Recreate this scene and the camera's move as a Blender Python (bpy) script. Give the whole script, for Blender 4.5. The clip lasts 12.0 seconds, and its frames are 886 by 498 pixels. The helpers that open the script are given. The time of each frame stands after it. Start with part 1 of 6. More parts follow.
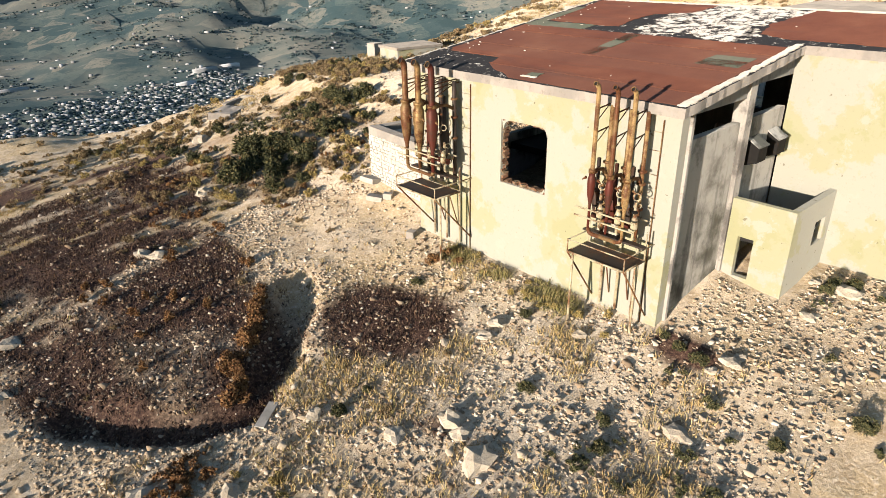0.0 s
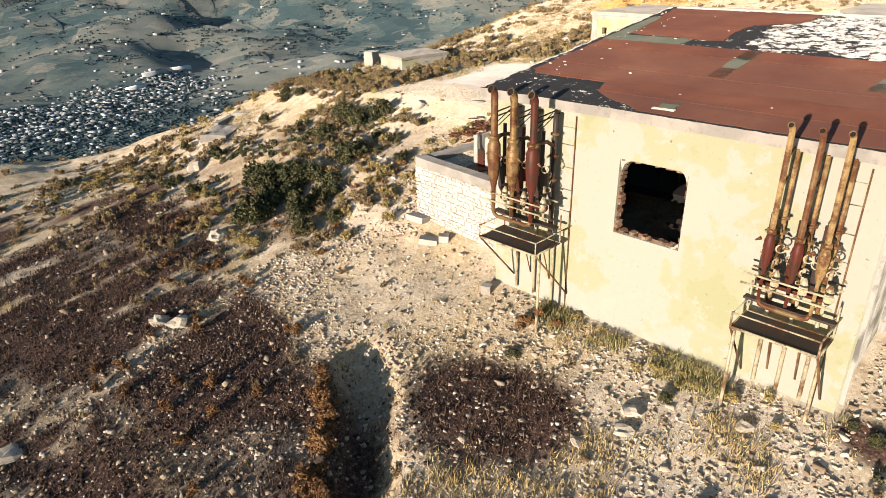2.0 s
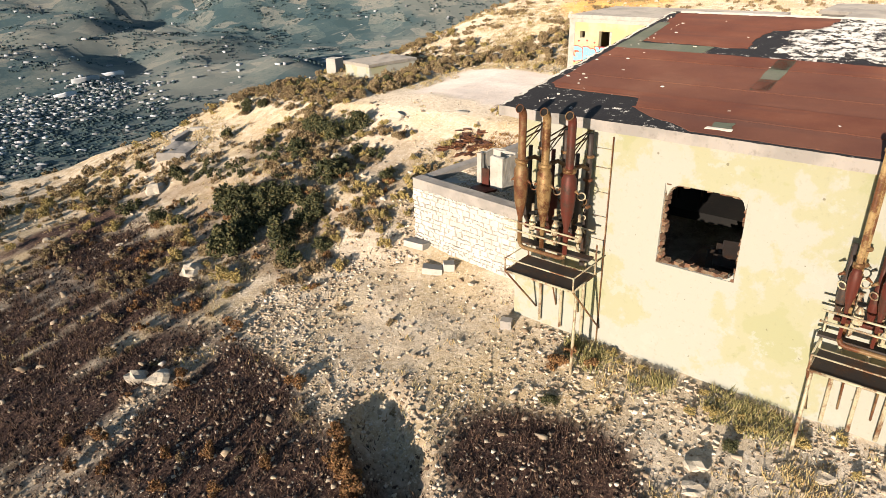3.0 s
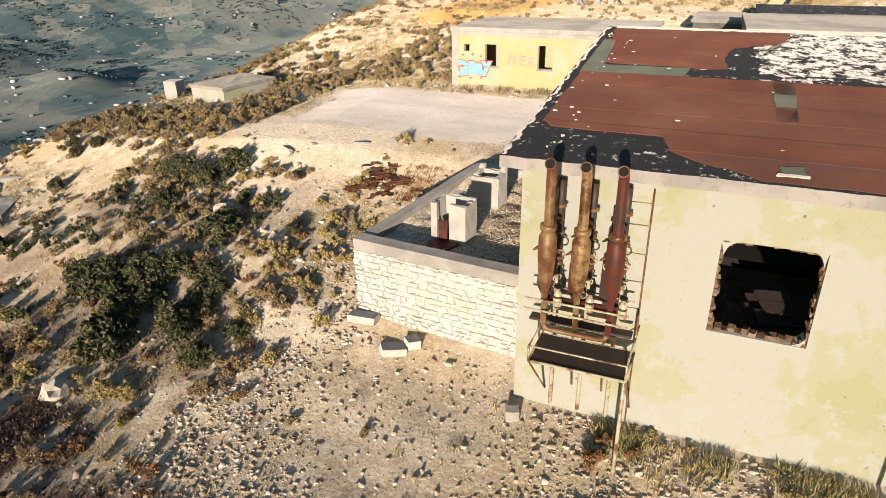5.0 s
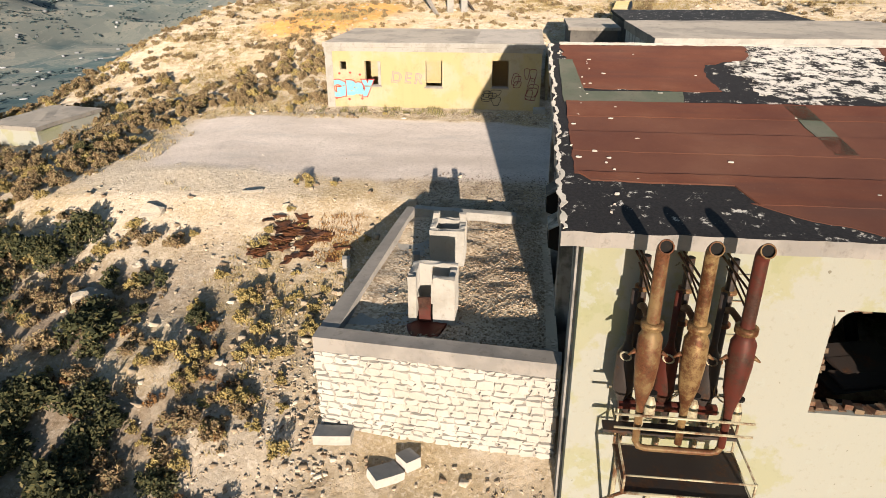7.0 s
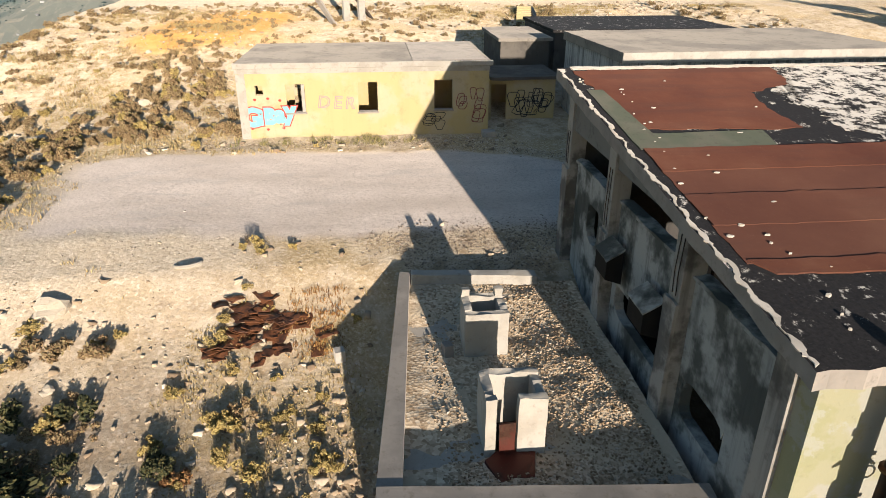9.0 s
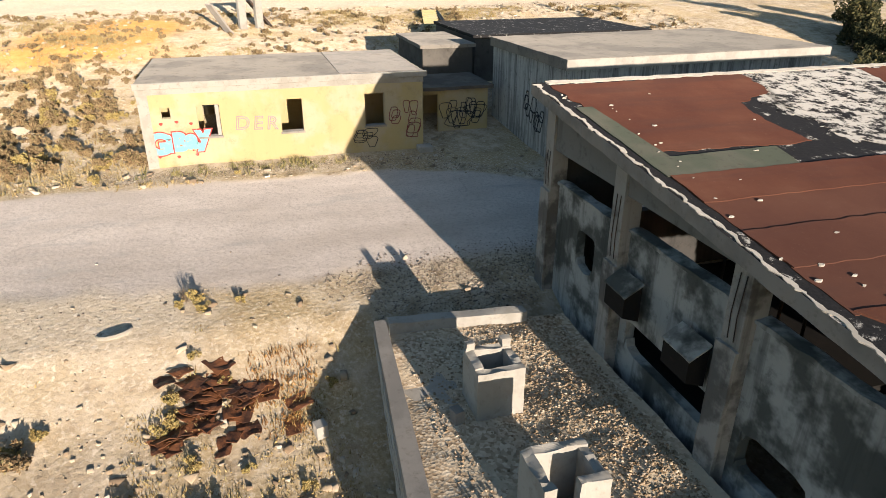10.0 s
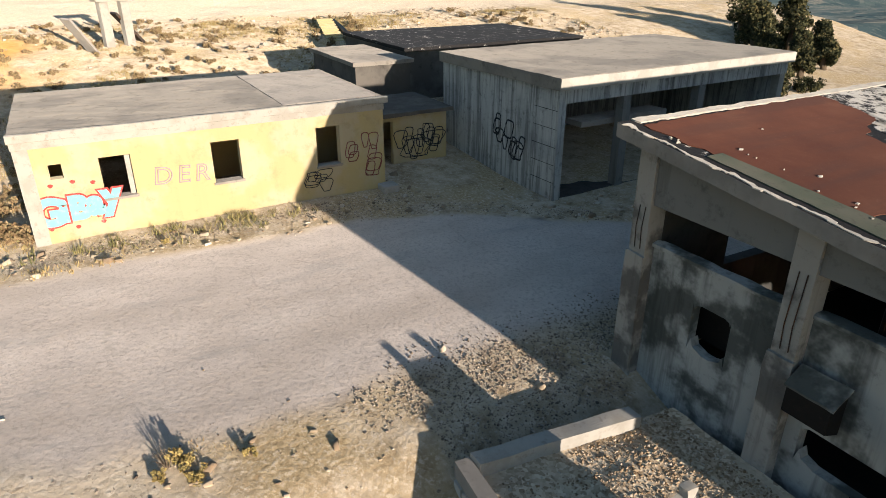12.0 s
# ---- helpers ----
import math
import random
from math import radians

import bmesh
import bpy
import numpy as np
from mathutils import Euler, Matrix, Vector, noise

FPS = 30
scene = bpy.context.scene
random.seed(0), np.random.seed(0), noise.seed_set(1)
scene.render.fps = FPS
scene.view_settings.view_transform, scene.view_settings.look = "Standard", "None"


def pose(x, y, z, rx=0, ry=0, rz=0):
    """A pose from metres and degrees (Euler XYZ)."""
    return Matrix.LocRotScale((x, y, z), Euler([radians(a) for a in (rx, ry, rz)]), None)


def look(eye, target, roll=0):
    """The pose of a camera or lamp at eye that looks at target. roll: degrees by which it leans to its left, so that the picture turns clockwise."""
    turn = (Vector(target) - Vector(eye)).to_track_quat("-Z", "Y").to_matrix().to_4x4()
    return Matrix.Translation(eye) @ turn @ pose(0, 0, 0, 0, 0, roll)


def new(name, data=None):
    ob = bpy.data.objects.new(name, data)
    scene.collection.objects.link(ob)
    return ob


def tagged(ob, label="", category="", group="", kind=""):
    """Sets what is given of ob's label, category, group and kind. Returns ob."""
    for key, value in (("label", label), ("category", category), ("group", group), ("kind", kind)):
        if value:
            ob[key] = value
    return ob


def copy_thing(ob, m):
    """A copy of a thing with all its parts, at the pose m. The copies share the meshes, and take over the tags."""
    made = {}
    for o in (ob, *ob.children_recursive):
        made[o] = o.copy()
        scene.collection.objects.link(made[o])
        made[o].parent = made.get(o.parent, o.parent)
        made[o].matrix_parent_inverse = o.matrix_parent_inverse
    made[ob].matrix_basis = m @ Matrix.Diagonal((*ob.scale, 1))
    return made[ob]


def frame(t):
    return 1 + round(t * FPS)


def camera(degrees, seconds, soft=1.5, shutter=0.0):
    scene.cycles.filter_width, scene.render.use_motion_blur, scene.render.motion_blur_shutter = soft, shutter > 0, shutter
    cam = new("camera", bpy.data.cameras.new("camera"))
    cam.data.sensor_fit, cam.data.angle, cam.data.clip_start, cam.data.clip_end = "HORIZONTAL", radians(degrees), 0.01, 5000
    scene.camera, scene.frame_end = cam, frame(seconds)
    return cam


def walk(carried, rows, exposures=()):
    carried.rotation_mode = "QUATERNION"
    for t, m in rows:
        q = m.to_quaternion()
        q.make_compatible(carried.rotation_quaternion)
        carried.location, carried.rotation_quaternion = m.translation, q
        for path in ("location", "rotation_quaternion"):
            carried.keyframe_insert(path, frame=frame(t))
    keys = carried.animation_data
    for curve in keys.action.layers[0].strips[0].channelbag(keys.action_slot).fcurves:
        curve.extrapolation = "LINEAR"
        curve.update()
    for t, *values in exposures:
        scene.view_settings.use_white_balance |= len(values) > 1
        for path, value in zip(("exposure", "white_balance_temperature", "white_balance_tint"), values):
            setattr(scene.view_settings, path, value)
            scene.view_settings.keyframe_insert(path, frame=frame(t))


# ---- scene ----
cam = camera(68.2, 12.0, soft=0.7)
PATH = [
    (0, (0.461, 0.556, 9.217), (1.669, 1.917, 8.386), -0.9),
    (0.5, (0.443, 1.725, 9.279), (1.65, 3.085, 8.447), -1.0),
    (1, (0.435, 3.146, 9.329), (1.663, 4.487, 8.497), -1.1),
    (1.5, (0.455, 4.525, 9.35), (1.715, 5.836, 8.517), -1.2),
    (2, (0.513, 5.927, 9.412), (1.805, 7.204, 8.576), -1.2),
    (2.5, (0.638, 7.303, 9.481), (1.975, 8.531, 8.642), -1.4),
    (4.5, (1.817, 12.592, 9.539), (3.421, 13.449, 8.706), -0.7),
    (5, (2.315, 13.864, 9.623), (3.981, 14.59, 8.787), -0.7),
    (5.5, (2.927, 15.086, 9.648), (4.644, 15.679, 8.811), -0.6),
    (6, (3.603, 16.265, 9.656), (5.363, 16.722, 8.822), -0.5),
    (6.5, (4.331, 17.363, 9.657), (6.122, 17.683, 8.825), -0.4),
    (8.5, (7.843, 21.201, 9.855), (9.661, 21.167, 9.024), 0.0),
    (9, (8.913, 22.078, 9.853), (10.723, 21.892, 9.022), 0.1),
    (9.5, (10.027, 22.901, 9.887), (11.812, 22.545, 9.057), 0.0),
    (10, (11.196, 23.599, 9.903), (12.946, 23.096, 9.075), 0.0),
    (10.5, (12.401, 24.222, 9.916), (14.12, 23.62, 9.089), 0.0),
    (11, (13.758, 24.791, 9.904), (15.438, 24.09, 9.077), -0.0),
    (11.5, (15.062, 25.261, 9.888), (16.703, 24.467, 9.064), -0.0),
    (12, (16.424, 25.678, 9.889), (18.018, 24.792, 9.067), -0.0),
]
walk(cam, [(t, look(eye, target, roll)) for t, eye, target, roll in PATH], [(0.0, 0.92), (2.7, 0.88), (4.5, 0.71), (6.7, 0.66), (9.0, 0.74), (12.0, 0.87)])

# ---- world, sun, exposure ----
SUN_EL, SUN_AZ = 7.5, 7.9          # degrees; the light travels towards azimuth SUN_AZ from +x
world = bpy.data.worlds.new("sky")
scene.world = world
world.use_nodes = True
wn = world.node_tree.nodes
sky = wn.new("ShaderNodeTexSky")
sky.sky_type, sky.sun_disc = "NISHITA", False
sky.sun_elevation = radians(SUN_EL)
sky.sun_rotation = radians(270 - SUN_AZ)
sky.altitude, sky.dust_density, sky.ozone_density = 300, 0.6, 2.0
world.node_tree.links.new(sky.outputs[0], wn["Background"].inputs[0])
wn["Background"].inputs[1].default_value = 0.097
sun = new("sun", bpy.data.lights.new("sun", "SUN"))
sun.data.energy, sun.data.angle, sun.data.color = 5.0, radians(0.5), (1.0, 0.868, 0.742)
sa, se = radians(SUN_AZ), radians(SUN_EL)
sun.matrix_world = look((-40, 0, 30), Vector((-40, 0, 30)) + Vector((math.cos(sa) * math.cos(se), math.sin(sa) * math.cos(se), -math.sin(se))))


# ---- materials ----
def ramp(nt, fac, stops):
    n = nt.nodes.new("ShaderNodeValToRGB")
    e = n.color_ramp.elements
    while len(e) < len(stops):
        e.new(0.5)
    for el, (p, c) in zip(e, stops):
        el.position, el.color = p, (*c, 1)
    nt.links.new(fac, n.inputs[0])
    return n.outputs[0]


def noise_of(nt, vec, scale, detail=6, rough=0.6, stretch=None):
    if stretch:
        m = nt.nodes.new("ShaderNodeVectorMath")
        m.operation = "MULTIPLY"
        nt.links.new(vec, m.inputs[0])
        m.inputs[1].default_value = stretch
        vec = m.outputs[0]
    n = nt.nodes.new("ShaderNodeTexNoise")
    n.inputs["Scale"].default_value, n.inputs["Detail"].default_value, n.inputs["Roughness"].default_value = scale, detail, rough
    nt.links.new(vec, n.inputs["Vector"])
    return n.outputs[0]


def maths(nt, op, a, b=None, clamp=False):
    n = nt.nodes.new("ShaderNodeMath")
    n.operation, n.use_clamp = op, clamp
    for i, v in enumerate((a, b)):
        if v is None:
            continue
        if isinstance(v, (int, float)):
            n.inputs[i].default_value = v
        else:
            nt.links.new(v, n.inputs[i])
    return n.outputs[0]


def mixc(nt, fac, a, b, blend="MIX"):
    n = nt.nodes.new("ShaderNodeMix")
    n.data_type, n.blend_type = "RGBA", blend
    for sock, v in ((n.inputs[0], fac), (n.inputs[6], a), (n.inputs[7], b)):
        if isinstance(v, (int, float)):
            sock.default_value = v
        elif isinstance(v, tuple):
            sock.default_value = (*v, 1)
        else:
            nt.links.new(v, sock)
    return n.outputs[2]


def step(nt, fac, lo, hi):
    n = nt.nodes.new("ShaderNodeMapRange")
    n.interpolation_type = "SMOOTHSTEP"
    nt.links.new(fac, n.inputs[0])
    n.inputs[1].default_value, n.inputs[2].default_value = lo, hi
    return n.outputs[0]


def material(name):
    m = bpy.data.materials.new(name)
    m.use_nodes = True
    nt = m.node_tree
    pos = nt.nodes.new("ShaderNodeNewGeometry").outputs["Position"]
    return m, nt, nt.nodes["Principled BSDF"], pos


def finish(nt, b, colour, rough=0.9, bump=None, strength=0.4, dist=0.02, metal=0.0):
    if isinstance(colour, tuple):
        b.inputs["Base Color"].default_value = (*colour, 1)
    else:
        nt.links.new(colour, b.inputs["Base Color"])
    if isinstance(rough, (int, float)):
        b.inputs["Roughness"].default_value = rough
    else:
        nt.links.new(rough, b.inputs["Roughness"])
    b.inputs["Metallic"].default_value = metal
    b.inputs["Specular IOR Level"].default_value = 0.25
    b.inputs["Diffuse Roughness"].default_value = 0.9
    if bump is not None:
        n = nt.nodes.new("ShaderNodeBump")
        n.inputs["Strength"].default_value, n.inputs["Distance"].default_value = strength, dist
        nt.links.new(bump, n.inputs["Height"])
        nt.links.new(n.outputs[0], b.inputs["Normal"])


def weathered(name, base, stain, patch, s1=0.6, s2=6.0, drip=0.0, rough=0.92, bump=0.35, dist=0.01, lo=0.45, hi=0.62, vary=0.0, comb=0.0):
    """Plaster, concrete or paint: base colour with broad patches, finer stains and, where drip > 0, runs down the face."""
    m, nt, b, pos = material(name)
    big = noise_of(nt, pos, s1, 5, 0.6)
    fine = noise_of(nt, pos, s2, 8, 0.7)
    c = mixc(nt, step(nt, big, lo, hi), base, patch)
    c = mixc(nt, maths(nt, "MULTIPLY", step(nt, fine, 0.52, 0.72), 0.55), c, stain)
    if drip:
        runs = noise_of(nt, pos, 3.5, 4, 0.6, (1, 1, 0.08))
        c = mixc(nt, maths(nt, "MULTIPLY", step(nt, runs, 0.5, 0.68), drip), c, stain)
    if comb:
        fine_runs = noise_of(nt, pos, 7.0, 5, 0.65, (1, 1, 0.05))
        c = mixc(nt, maths(nt, "MULTIPLY", step(nt, fine_runs, 0.48, 0.60), comb), c, stain)
        c = mixc(nt, maths(nt, "MULTIPLY", step(nt, fine_runs, 0.44, 0.36), comb * 0.6), c, tuple(min(1, 1.35 * v) for v in base))
    if vary:
        oi = nt.nodes.new("ShaderNodeObjectInfo").outputs["Random"]
        c = mixc(nt, maths(nt, "MULTIPLY", oi, vary), c, stain)
    finish(nt, b, c, rough, fine, bump, dist)
    return m


def cream_plaster():
    m, nt, b, pos = material("cream_plaster")
    big, mid = noise_of(nt, pos, 0.42, 9, 0.62), noise_of(nt, pos, 1.1, 9, 0.68)
    fine, dots = noise_of(nt, pos, 9, 6, 0.7), noise_of(nt, pos, 5.5, 3, 0.5)
    c = mixc(nt, step(nt, big, 0.49, 0.53), (0.349, 0.343, 0.290), (0.331, 0.323, 0.216))
    c = mixc(nt, maths(nt, "MULTIPLY", step(nt, big, 0.57, 0.60), 0.7), c, (0.299, 0.300, 0.170))
    c = mixc(nt, maths(nt, "MULTIPLY", step(nt, mid, 0.56, 0.60), 0.7), c, (0.354, 0.357, 0.308))
    c = mixc(nt, maths(nt, "MULTIPLY", step(nt, fine, 0.55, 0.75), 0.35), c, (0.218, 0.202, 0.129))
    c = mixc(nt, maths(nt, "MULTIPLY", step(nt, dots, 0.71, 0.74), 0.7), c, (0.127, 0.103, 0.064))
    finish(nt, b, c, 0.92, maths(nt, "ADD", fine, mid), 0.35, 0.012)
    return m


M_CREAM = cream_plaster()
M_YELLOW = weathered("yellow_plaster", (0.49, 0.405, 0.215), (0.36, 0.285, 0.16), (0.49, 0.425, 0.29), 0.7, 2.4, 0.10)
M_CONCRETE = weathered("grey_concrete", (0.22, 0.215, 0.20), (0.09, 0.085, 0.075), (0.21, 0.21, 0.20), 0.5, 4.0, 0.6)
M_STREAK = weathered("streaked_concrete", (0.48, 0.48, 0.455), (0.05, 0.05, 0.05), (0.36, 0.365, 0.355), 0.6, 4.0, 0.5, comb=0.5)
M_OLDWALL = weathered("mottled_render", (0.42, 0.42, 0.395), (0.055, 0.055, 0.05), (0.105, 0.11, 0.10), 0.75, 2.6, 0.5, lo=0.44, hi=0.57)
M_PIER = weathered("worn_pale_pier", (0.37, 0.35, 0.315), (0.08, 0.072, 0.064), (0.15, 0.142, 0.13), 0.9, 3.5, 0.5, lo=0.46, hi=0.58)
M_MOULD = weathered("mould_stained_render", (0.40, 0.385, 0.345), (0.05, 0.05, 0.045), (0.11, 0.105, 0.085), 0.55, 1.8, 0.45, lo=0.44, hi=0.62)
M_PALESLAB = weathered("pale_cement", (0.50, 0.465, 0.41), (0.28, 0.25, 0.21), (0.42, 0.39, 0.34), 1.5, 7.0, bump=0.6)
M_SLABROOF = weathered("roof_screed", (0.30, 0.27, 0.23), (0.09, 0.077, 0.062), (0.22, 0.20, 0.175), 0.5, 3.0)
# dirty screed of the shed roof; on the store walls it paints shadow
M_DARKROOF = weathered("dirty_screed_and_shade", (0.11, 0.10, 0.088), (0.04, 0.036, 0.03), (0.16, 0.145, 0.125), 0.6, 3.0)
M_WHITESTONE = weathered("limewashed_stone", (0.52, 0.485, 0.43), (0.34, 0.30, 0.25), (0.47, 0.435, 0.38), 1.2, 7.0, vary=0.3, bump=0.7, dist=0.02)
M_MORTAR = weathered("mortar", (0.38, 0.345, 0.29), (0.20, 0.17, 0.13), (0.32, 0.29, 0.24), 1.0, 9.0)
M_LIME = weathered("limewashed_mortar", (0.47, 0.43, 0.37), (0.22, 0.19, 0.15), (0.42, 0.385, 0.33), 1.4, 6.0)
M_CAP = weathered("cement_coping", (0.33, 0.30, 0.265), (0.16, 0.14, 0.115), (0.26, 0.24, 0.215), 0.9, 6.0)
M_WHITEBLOCK = weathered("whitewashed_block", (0.42, 0.395, 0.35), (0.22, 0.19, 0.15), (0.36, 0.335, 0.29), 1.5, 7.0)
M_BRICKEDGE = weathered("broken_brick", (0.17, 0.085, 0.05), (0.05, 0.035, 0.025), (0.26, 0.19, 0.12), 6.0, 18.0, vary=0.6, bump=0.8)
# near-black indoors: room shade put into the colour, plus the hall's soot
M_DARKIN = weathered("shaded_interior", (0.075, 0.07, 0.065), (0.025, 0.025, 0.025), (0.05, 0.05, 0.045), 0.8, 4.0, 0.4)


def red_membrane():
    m, nt, b, pos = material("red_roofing_felt")
    big = noise_of(nt, pos, 0.5, 6, 0.65)
    fine = noise_of(nt, pos, 14, 6, 0.7)
    along = noise_of(nt, pos, 1.2, 5, 0.6, (1, 0.15, 1))
    c = ramp(nt, big, [(0.3, (0.085, 0.027, 0.016)), (0.55, (0.128, 0.047, 0.027)), (0.75, (0.165, 0.074, 0.044))])
    c = mixc(nt, maths(nt, "MULTIPLY", step(nt, along, 0.50, 0.66), 0.6), c, (0.075, 0.035, 0.027))
    c = mixc(nt, maths(nt, "MULTIPLY", step(nt, fine, 0.58, 0.75), 0.30), c, (0.24, 0.14, 0.10))
    c = mixc(nt, maths(nt, "MULTIPLY", nt.nodes.new("ShaderNodeObjectInfo").outputs["Random"], 0.35), c, (0.10, 0.055, 0.042))
    finish(nt, b, c, 0.85, fine, 0.3, 0.006)
    return m


def bitumen(name, white):
    m, nt, b, pos = material(name)
    flake = noise_of(nt, pos, 3.0, 12, 0.78)
    fine = noise_of(nt, pos, 20, 5, 0.7)
    c = ramp(nt, fine, [(0.3, (0.009, 0.0085, 0.009)), (0.7, (0.030, 0.028, 0.028))])
    c = mixc(nt, step(nt, flake, white, white + 0.06), c, (0.50, 0.475, 0.43))
    finish(nt, b, c, 0.8, flake, 0.5, 0.01)
    return m


M_RED = red_membrane()
M_BITUMEN = bitumen("black_bitumen", 0.572)
M_WHITEROOF = bitumen("flaking_white_coating", 0.455)
M_GREENFELT = weathered("grey_green_felt", (0.085, 0.095, 0.070), (0.04, 0.04, 0.035), (0.11, 0.11, 0.085), 1.0, 8.0)
M_FLECK = weathered("pale_crust", (0.50, 0.47, 0.41), (0.26, 0.23, 0.19), (0.42, 0.38, 0.33), 3.0, 9.0)


def rusty(name, paint, rust, amount, metal=0.3):
    m, nt, b, pos = material(name)
    big = noise_of(nt, pos, 2.2, 6, 0.65)
    fine = noise_of(nt, pos, 22, 8, 0.7)
    r = ramp(nt, fine, [(0.3, tuple(v * 0.35 for v in rust)), (0.55, rust), (0.8, (rust[0] * 1.5, rust[1] * 1.5, rust[2] * 1.4))])
    c = mixc(nt, step(nt, maths(nt, "ADD", maths(nt, "MULTIPLY", big, 0.7), maths(nt, "MULTIPLY", fine, 0.3)), amount - 0.07, amount + 0.07), paint, r)
    finish(nt, b, c, 0.55, fine, 0.5, 0.006, metal)
    return m


M_RUST = rusty("rusted_steel", (0.20, 0.13, 0.06), (0.13, 0.052, 0.024), 0.47)
M_RUSTTAN = rusty("tan_rusted_steel", (0.26, 0.17, 0.075), (0.10, 0.038, 0.016), 0.48, 0.45)
M_HEAPRUST = rusty("crumbling_rust", (0.16, 0.065, 0.03), (0.055, 0.028, 0.02), 0.52, 0.1)
M_TANPIPE = rusty("tan_painted_steel", (0.30, 0.205, 0.090), (0.12, 0.05, 0.022), 0.49, 0.2)
M_RUSTRED = rusty("red_oxide_steel", (0.095, 0.024, 0.016), (0.062, 0.030, 0.020), 0.53)
M_FRAME = rusty("worn_painted_frame", (0.45, 0.40, 0.27), (0.17, 0.08, 0.04), 0.53)
M_DARKSTEEL = rusty("dark_grating_steel", (0.05, 0.04, 0.035), (0.09, 0.045, 0.025), 0.55)
# near black for black parts, and for shade put into openings and pits
M_BLACKSHADE = weathered("black_and_shade", (0.012, 0.011, 0.010), (0.03, 0.02, 0.015), (0.016, 0.014, 0.012))


# ---- building helpers ----
def part(name, bm, mat, parent=None, label=""):
    me = bpy.data.meshes.new(name)
    bm.normal_update()
    bm.to_mesh(me)
    bm.free()
    for mt in (mat if isinstance(mat, (list, tuple)) else [mat]):
        me.materials.append(mt)
    ob = new(name, me)
    if parent is not None:
        ob.parent = parent
        ob.matrix_parent_inverse = Matrix.Identity(4)
    if label:
        tagged(ob, label)
    return ob


def empty(name, x=0, y=0, z=0, rz=0):
    ob = new(name)
    ob.empty_display_size = 0.2
    ob.matrix_basis = pose(x, y, z, 0, 0, rz)
    return ob


def add_box(bm, x0, x1, y0, y1, z0, z1, m=None):
    vs = [bm.verts.new((x, y, z)) for x in (x0, x1) for y in (y0, y1) for z in (z0, z1)]
    for f in ((0, 1, 3, 2), (4, 6, 7, 5), (0, 4, 5, 1), (2, 3, 7, 6), (0, 2, 6, 4), (1, 5, 7, 3)):
        bm.faces.new([vs[i] for i in f])
    if m is not None:
        bmesh.ops.transform(bm, matrix=m, verts=vs)
    return vs


def box(x0, x1, y0, y1, z0, z1, bevel=0.0):
    bm = bmesh.new()
    add_box(bm, x0, x1, y0, y1, z0, z1)
    if bevel:
        bmesh.ops.bevel(bm, geom=bm.edges[:], offset=bevel, segments=1, affect="EDGES")
    return bm


def rough_up(bm, cuts, amount, seed=0, scale=2.0):
    """Cut a mesh finer and wear its edges by a few centimetres."""
    bmesh.ops.subdivide_edges(bm, edges=bm.edges[:], cuts=cuts, use_grid_fill=True)
    for v in bm.verts:
        v.co += noise.noise_vector(v.co * scale + Vector((seed, 0, 0))) * amount
    return bm


def panel(bm, a, b, z0, z1, thick, holes=()):
    """A wall from a to b (plan points), thick to its left, with holes (s0, s1, z0, z1) right through it; s runs in metres from a."""
    a, b = Vector((*a, 0)), Vector((*b, 0))
    d = (b - a).normalized()
    n = Vector((-d.y, d.x, 0))
    length = (b - a).length
    ss = sorted({0, length, *[h[0] for h in holes], *[h[1] for h in holes]})
    zs = sorted({z0, z1, *[h[2] for h in holes], *[h[3] for h in holes]})
    solid = {}
    for i in range(len(ss) - 1):
        for j in range(len(zs) - 1):
            s, z = (ss[i] + ss[i + 1]) / 2, (zs[j] + zs[j + 1]) / 2
            solid[i, j] = not any(h[0] < s < h[1] and h[2] < z < h[3] for h in holes)
    verts = {}

    def v(i, j, k):
        if (i, j, k) not in verts:
            verts[i, j, k] = bm.verts.new(a + d * ss[i] + n * thick * k + Vector((0, 0, zs[j])))
        return verts[i, j, k]

    for (i, j), full in solid.items():
        if not full:
            continue
        bm.faces.new((v(i, j, 0), v(i + 1, j, 0), v(i + 1, j + 1, 0), v(i, j + 1, 0)))
        bm.faces.new((v(i, j, 1), v(i, j + 1, 1), v(i + 1, j + 1, 1), v(i + 1, j, 1)))
        for (p, q), e in (((i - 1, j), ((i, j), (i, j + 1))), ((i + 1, j), ((i + 1, j + 1), (i + 1, j))), ((i, j - 1), ((i + 1, j), (i, j))), ((i, j + 1), ((i, j + 1), (i + 1, j + 1)))):
            if not solid.get((p, q), False):
                (i0, j0), (i1, j1) = e
                bm.faces.new((v(i0, j0, 0), v(i0, j0, 1), v(i1, j1, 1), v(i1, j1, 0)))
    bmesh.ops.recalc_face_normals(bm, faces=bm.faces[:])
    return bm


def wall(name, a, b, z0, z1, thick, mat, holes=(), parent=None, label=""):
    return part(name, panel(bmesh.new(), a, b, z0, z1, thick, holes), mat, parent, label)


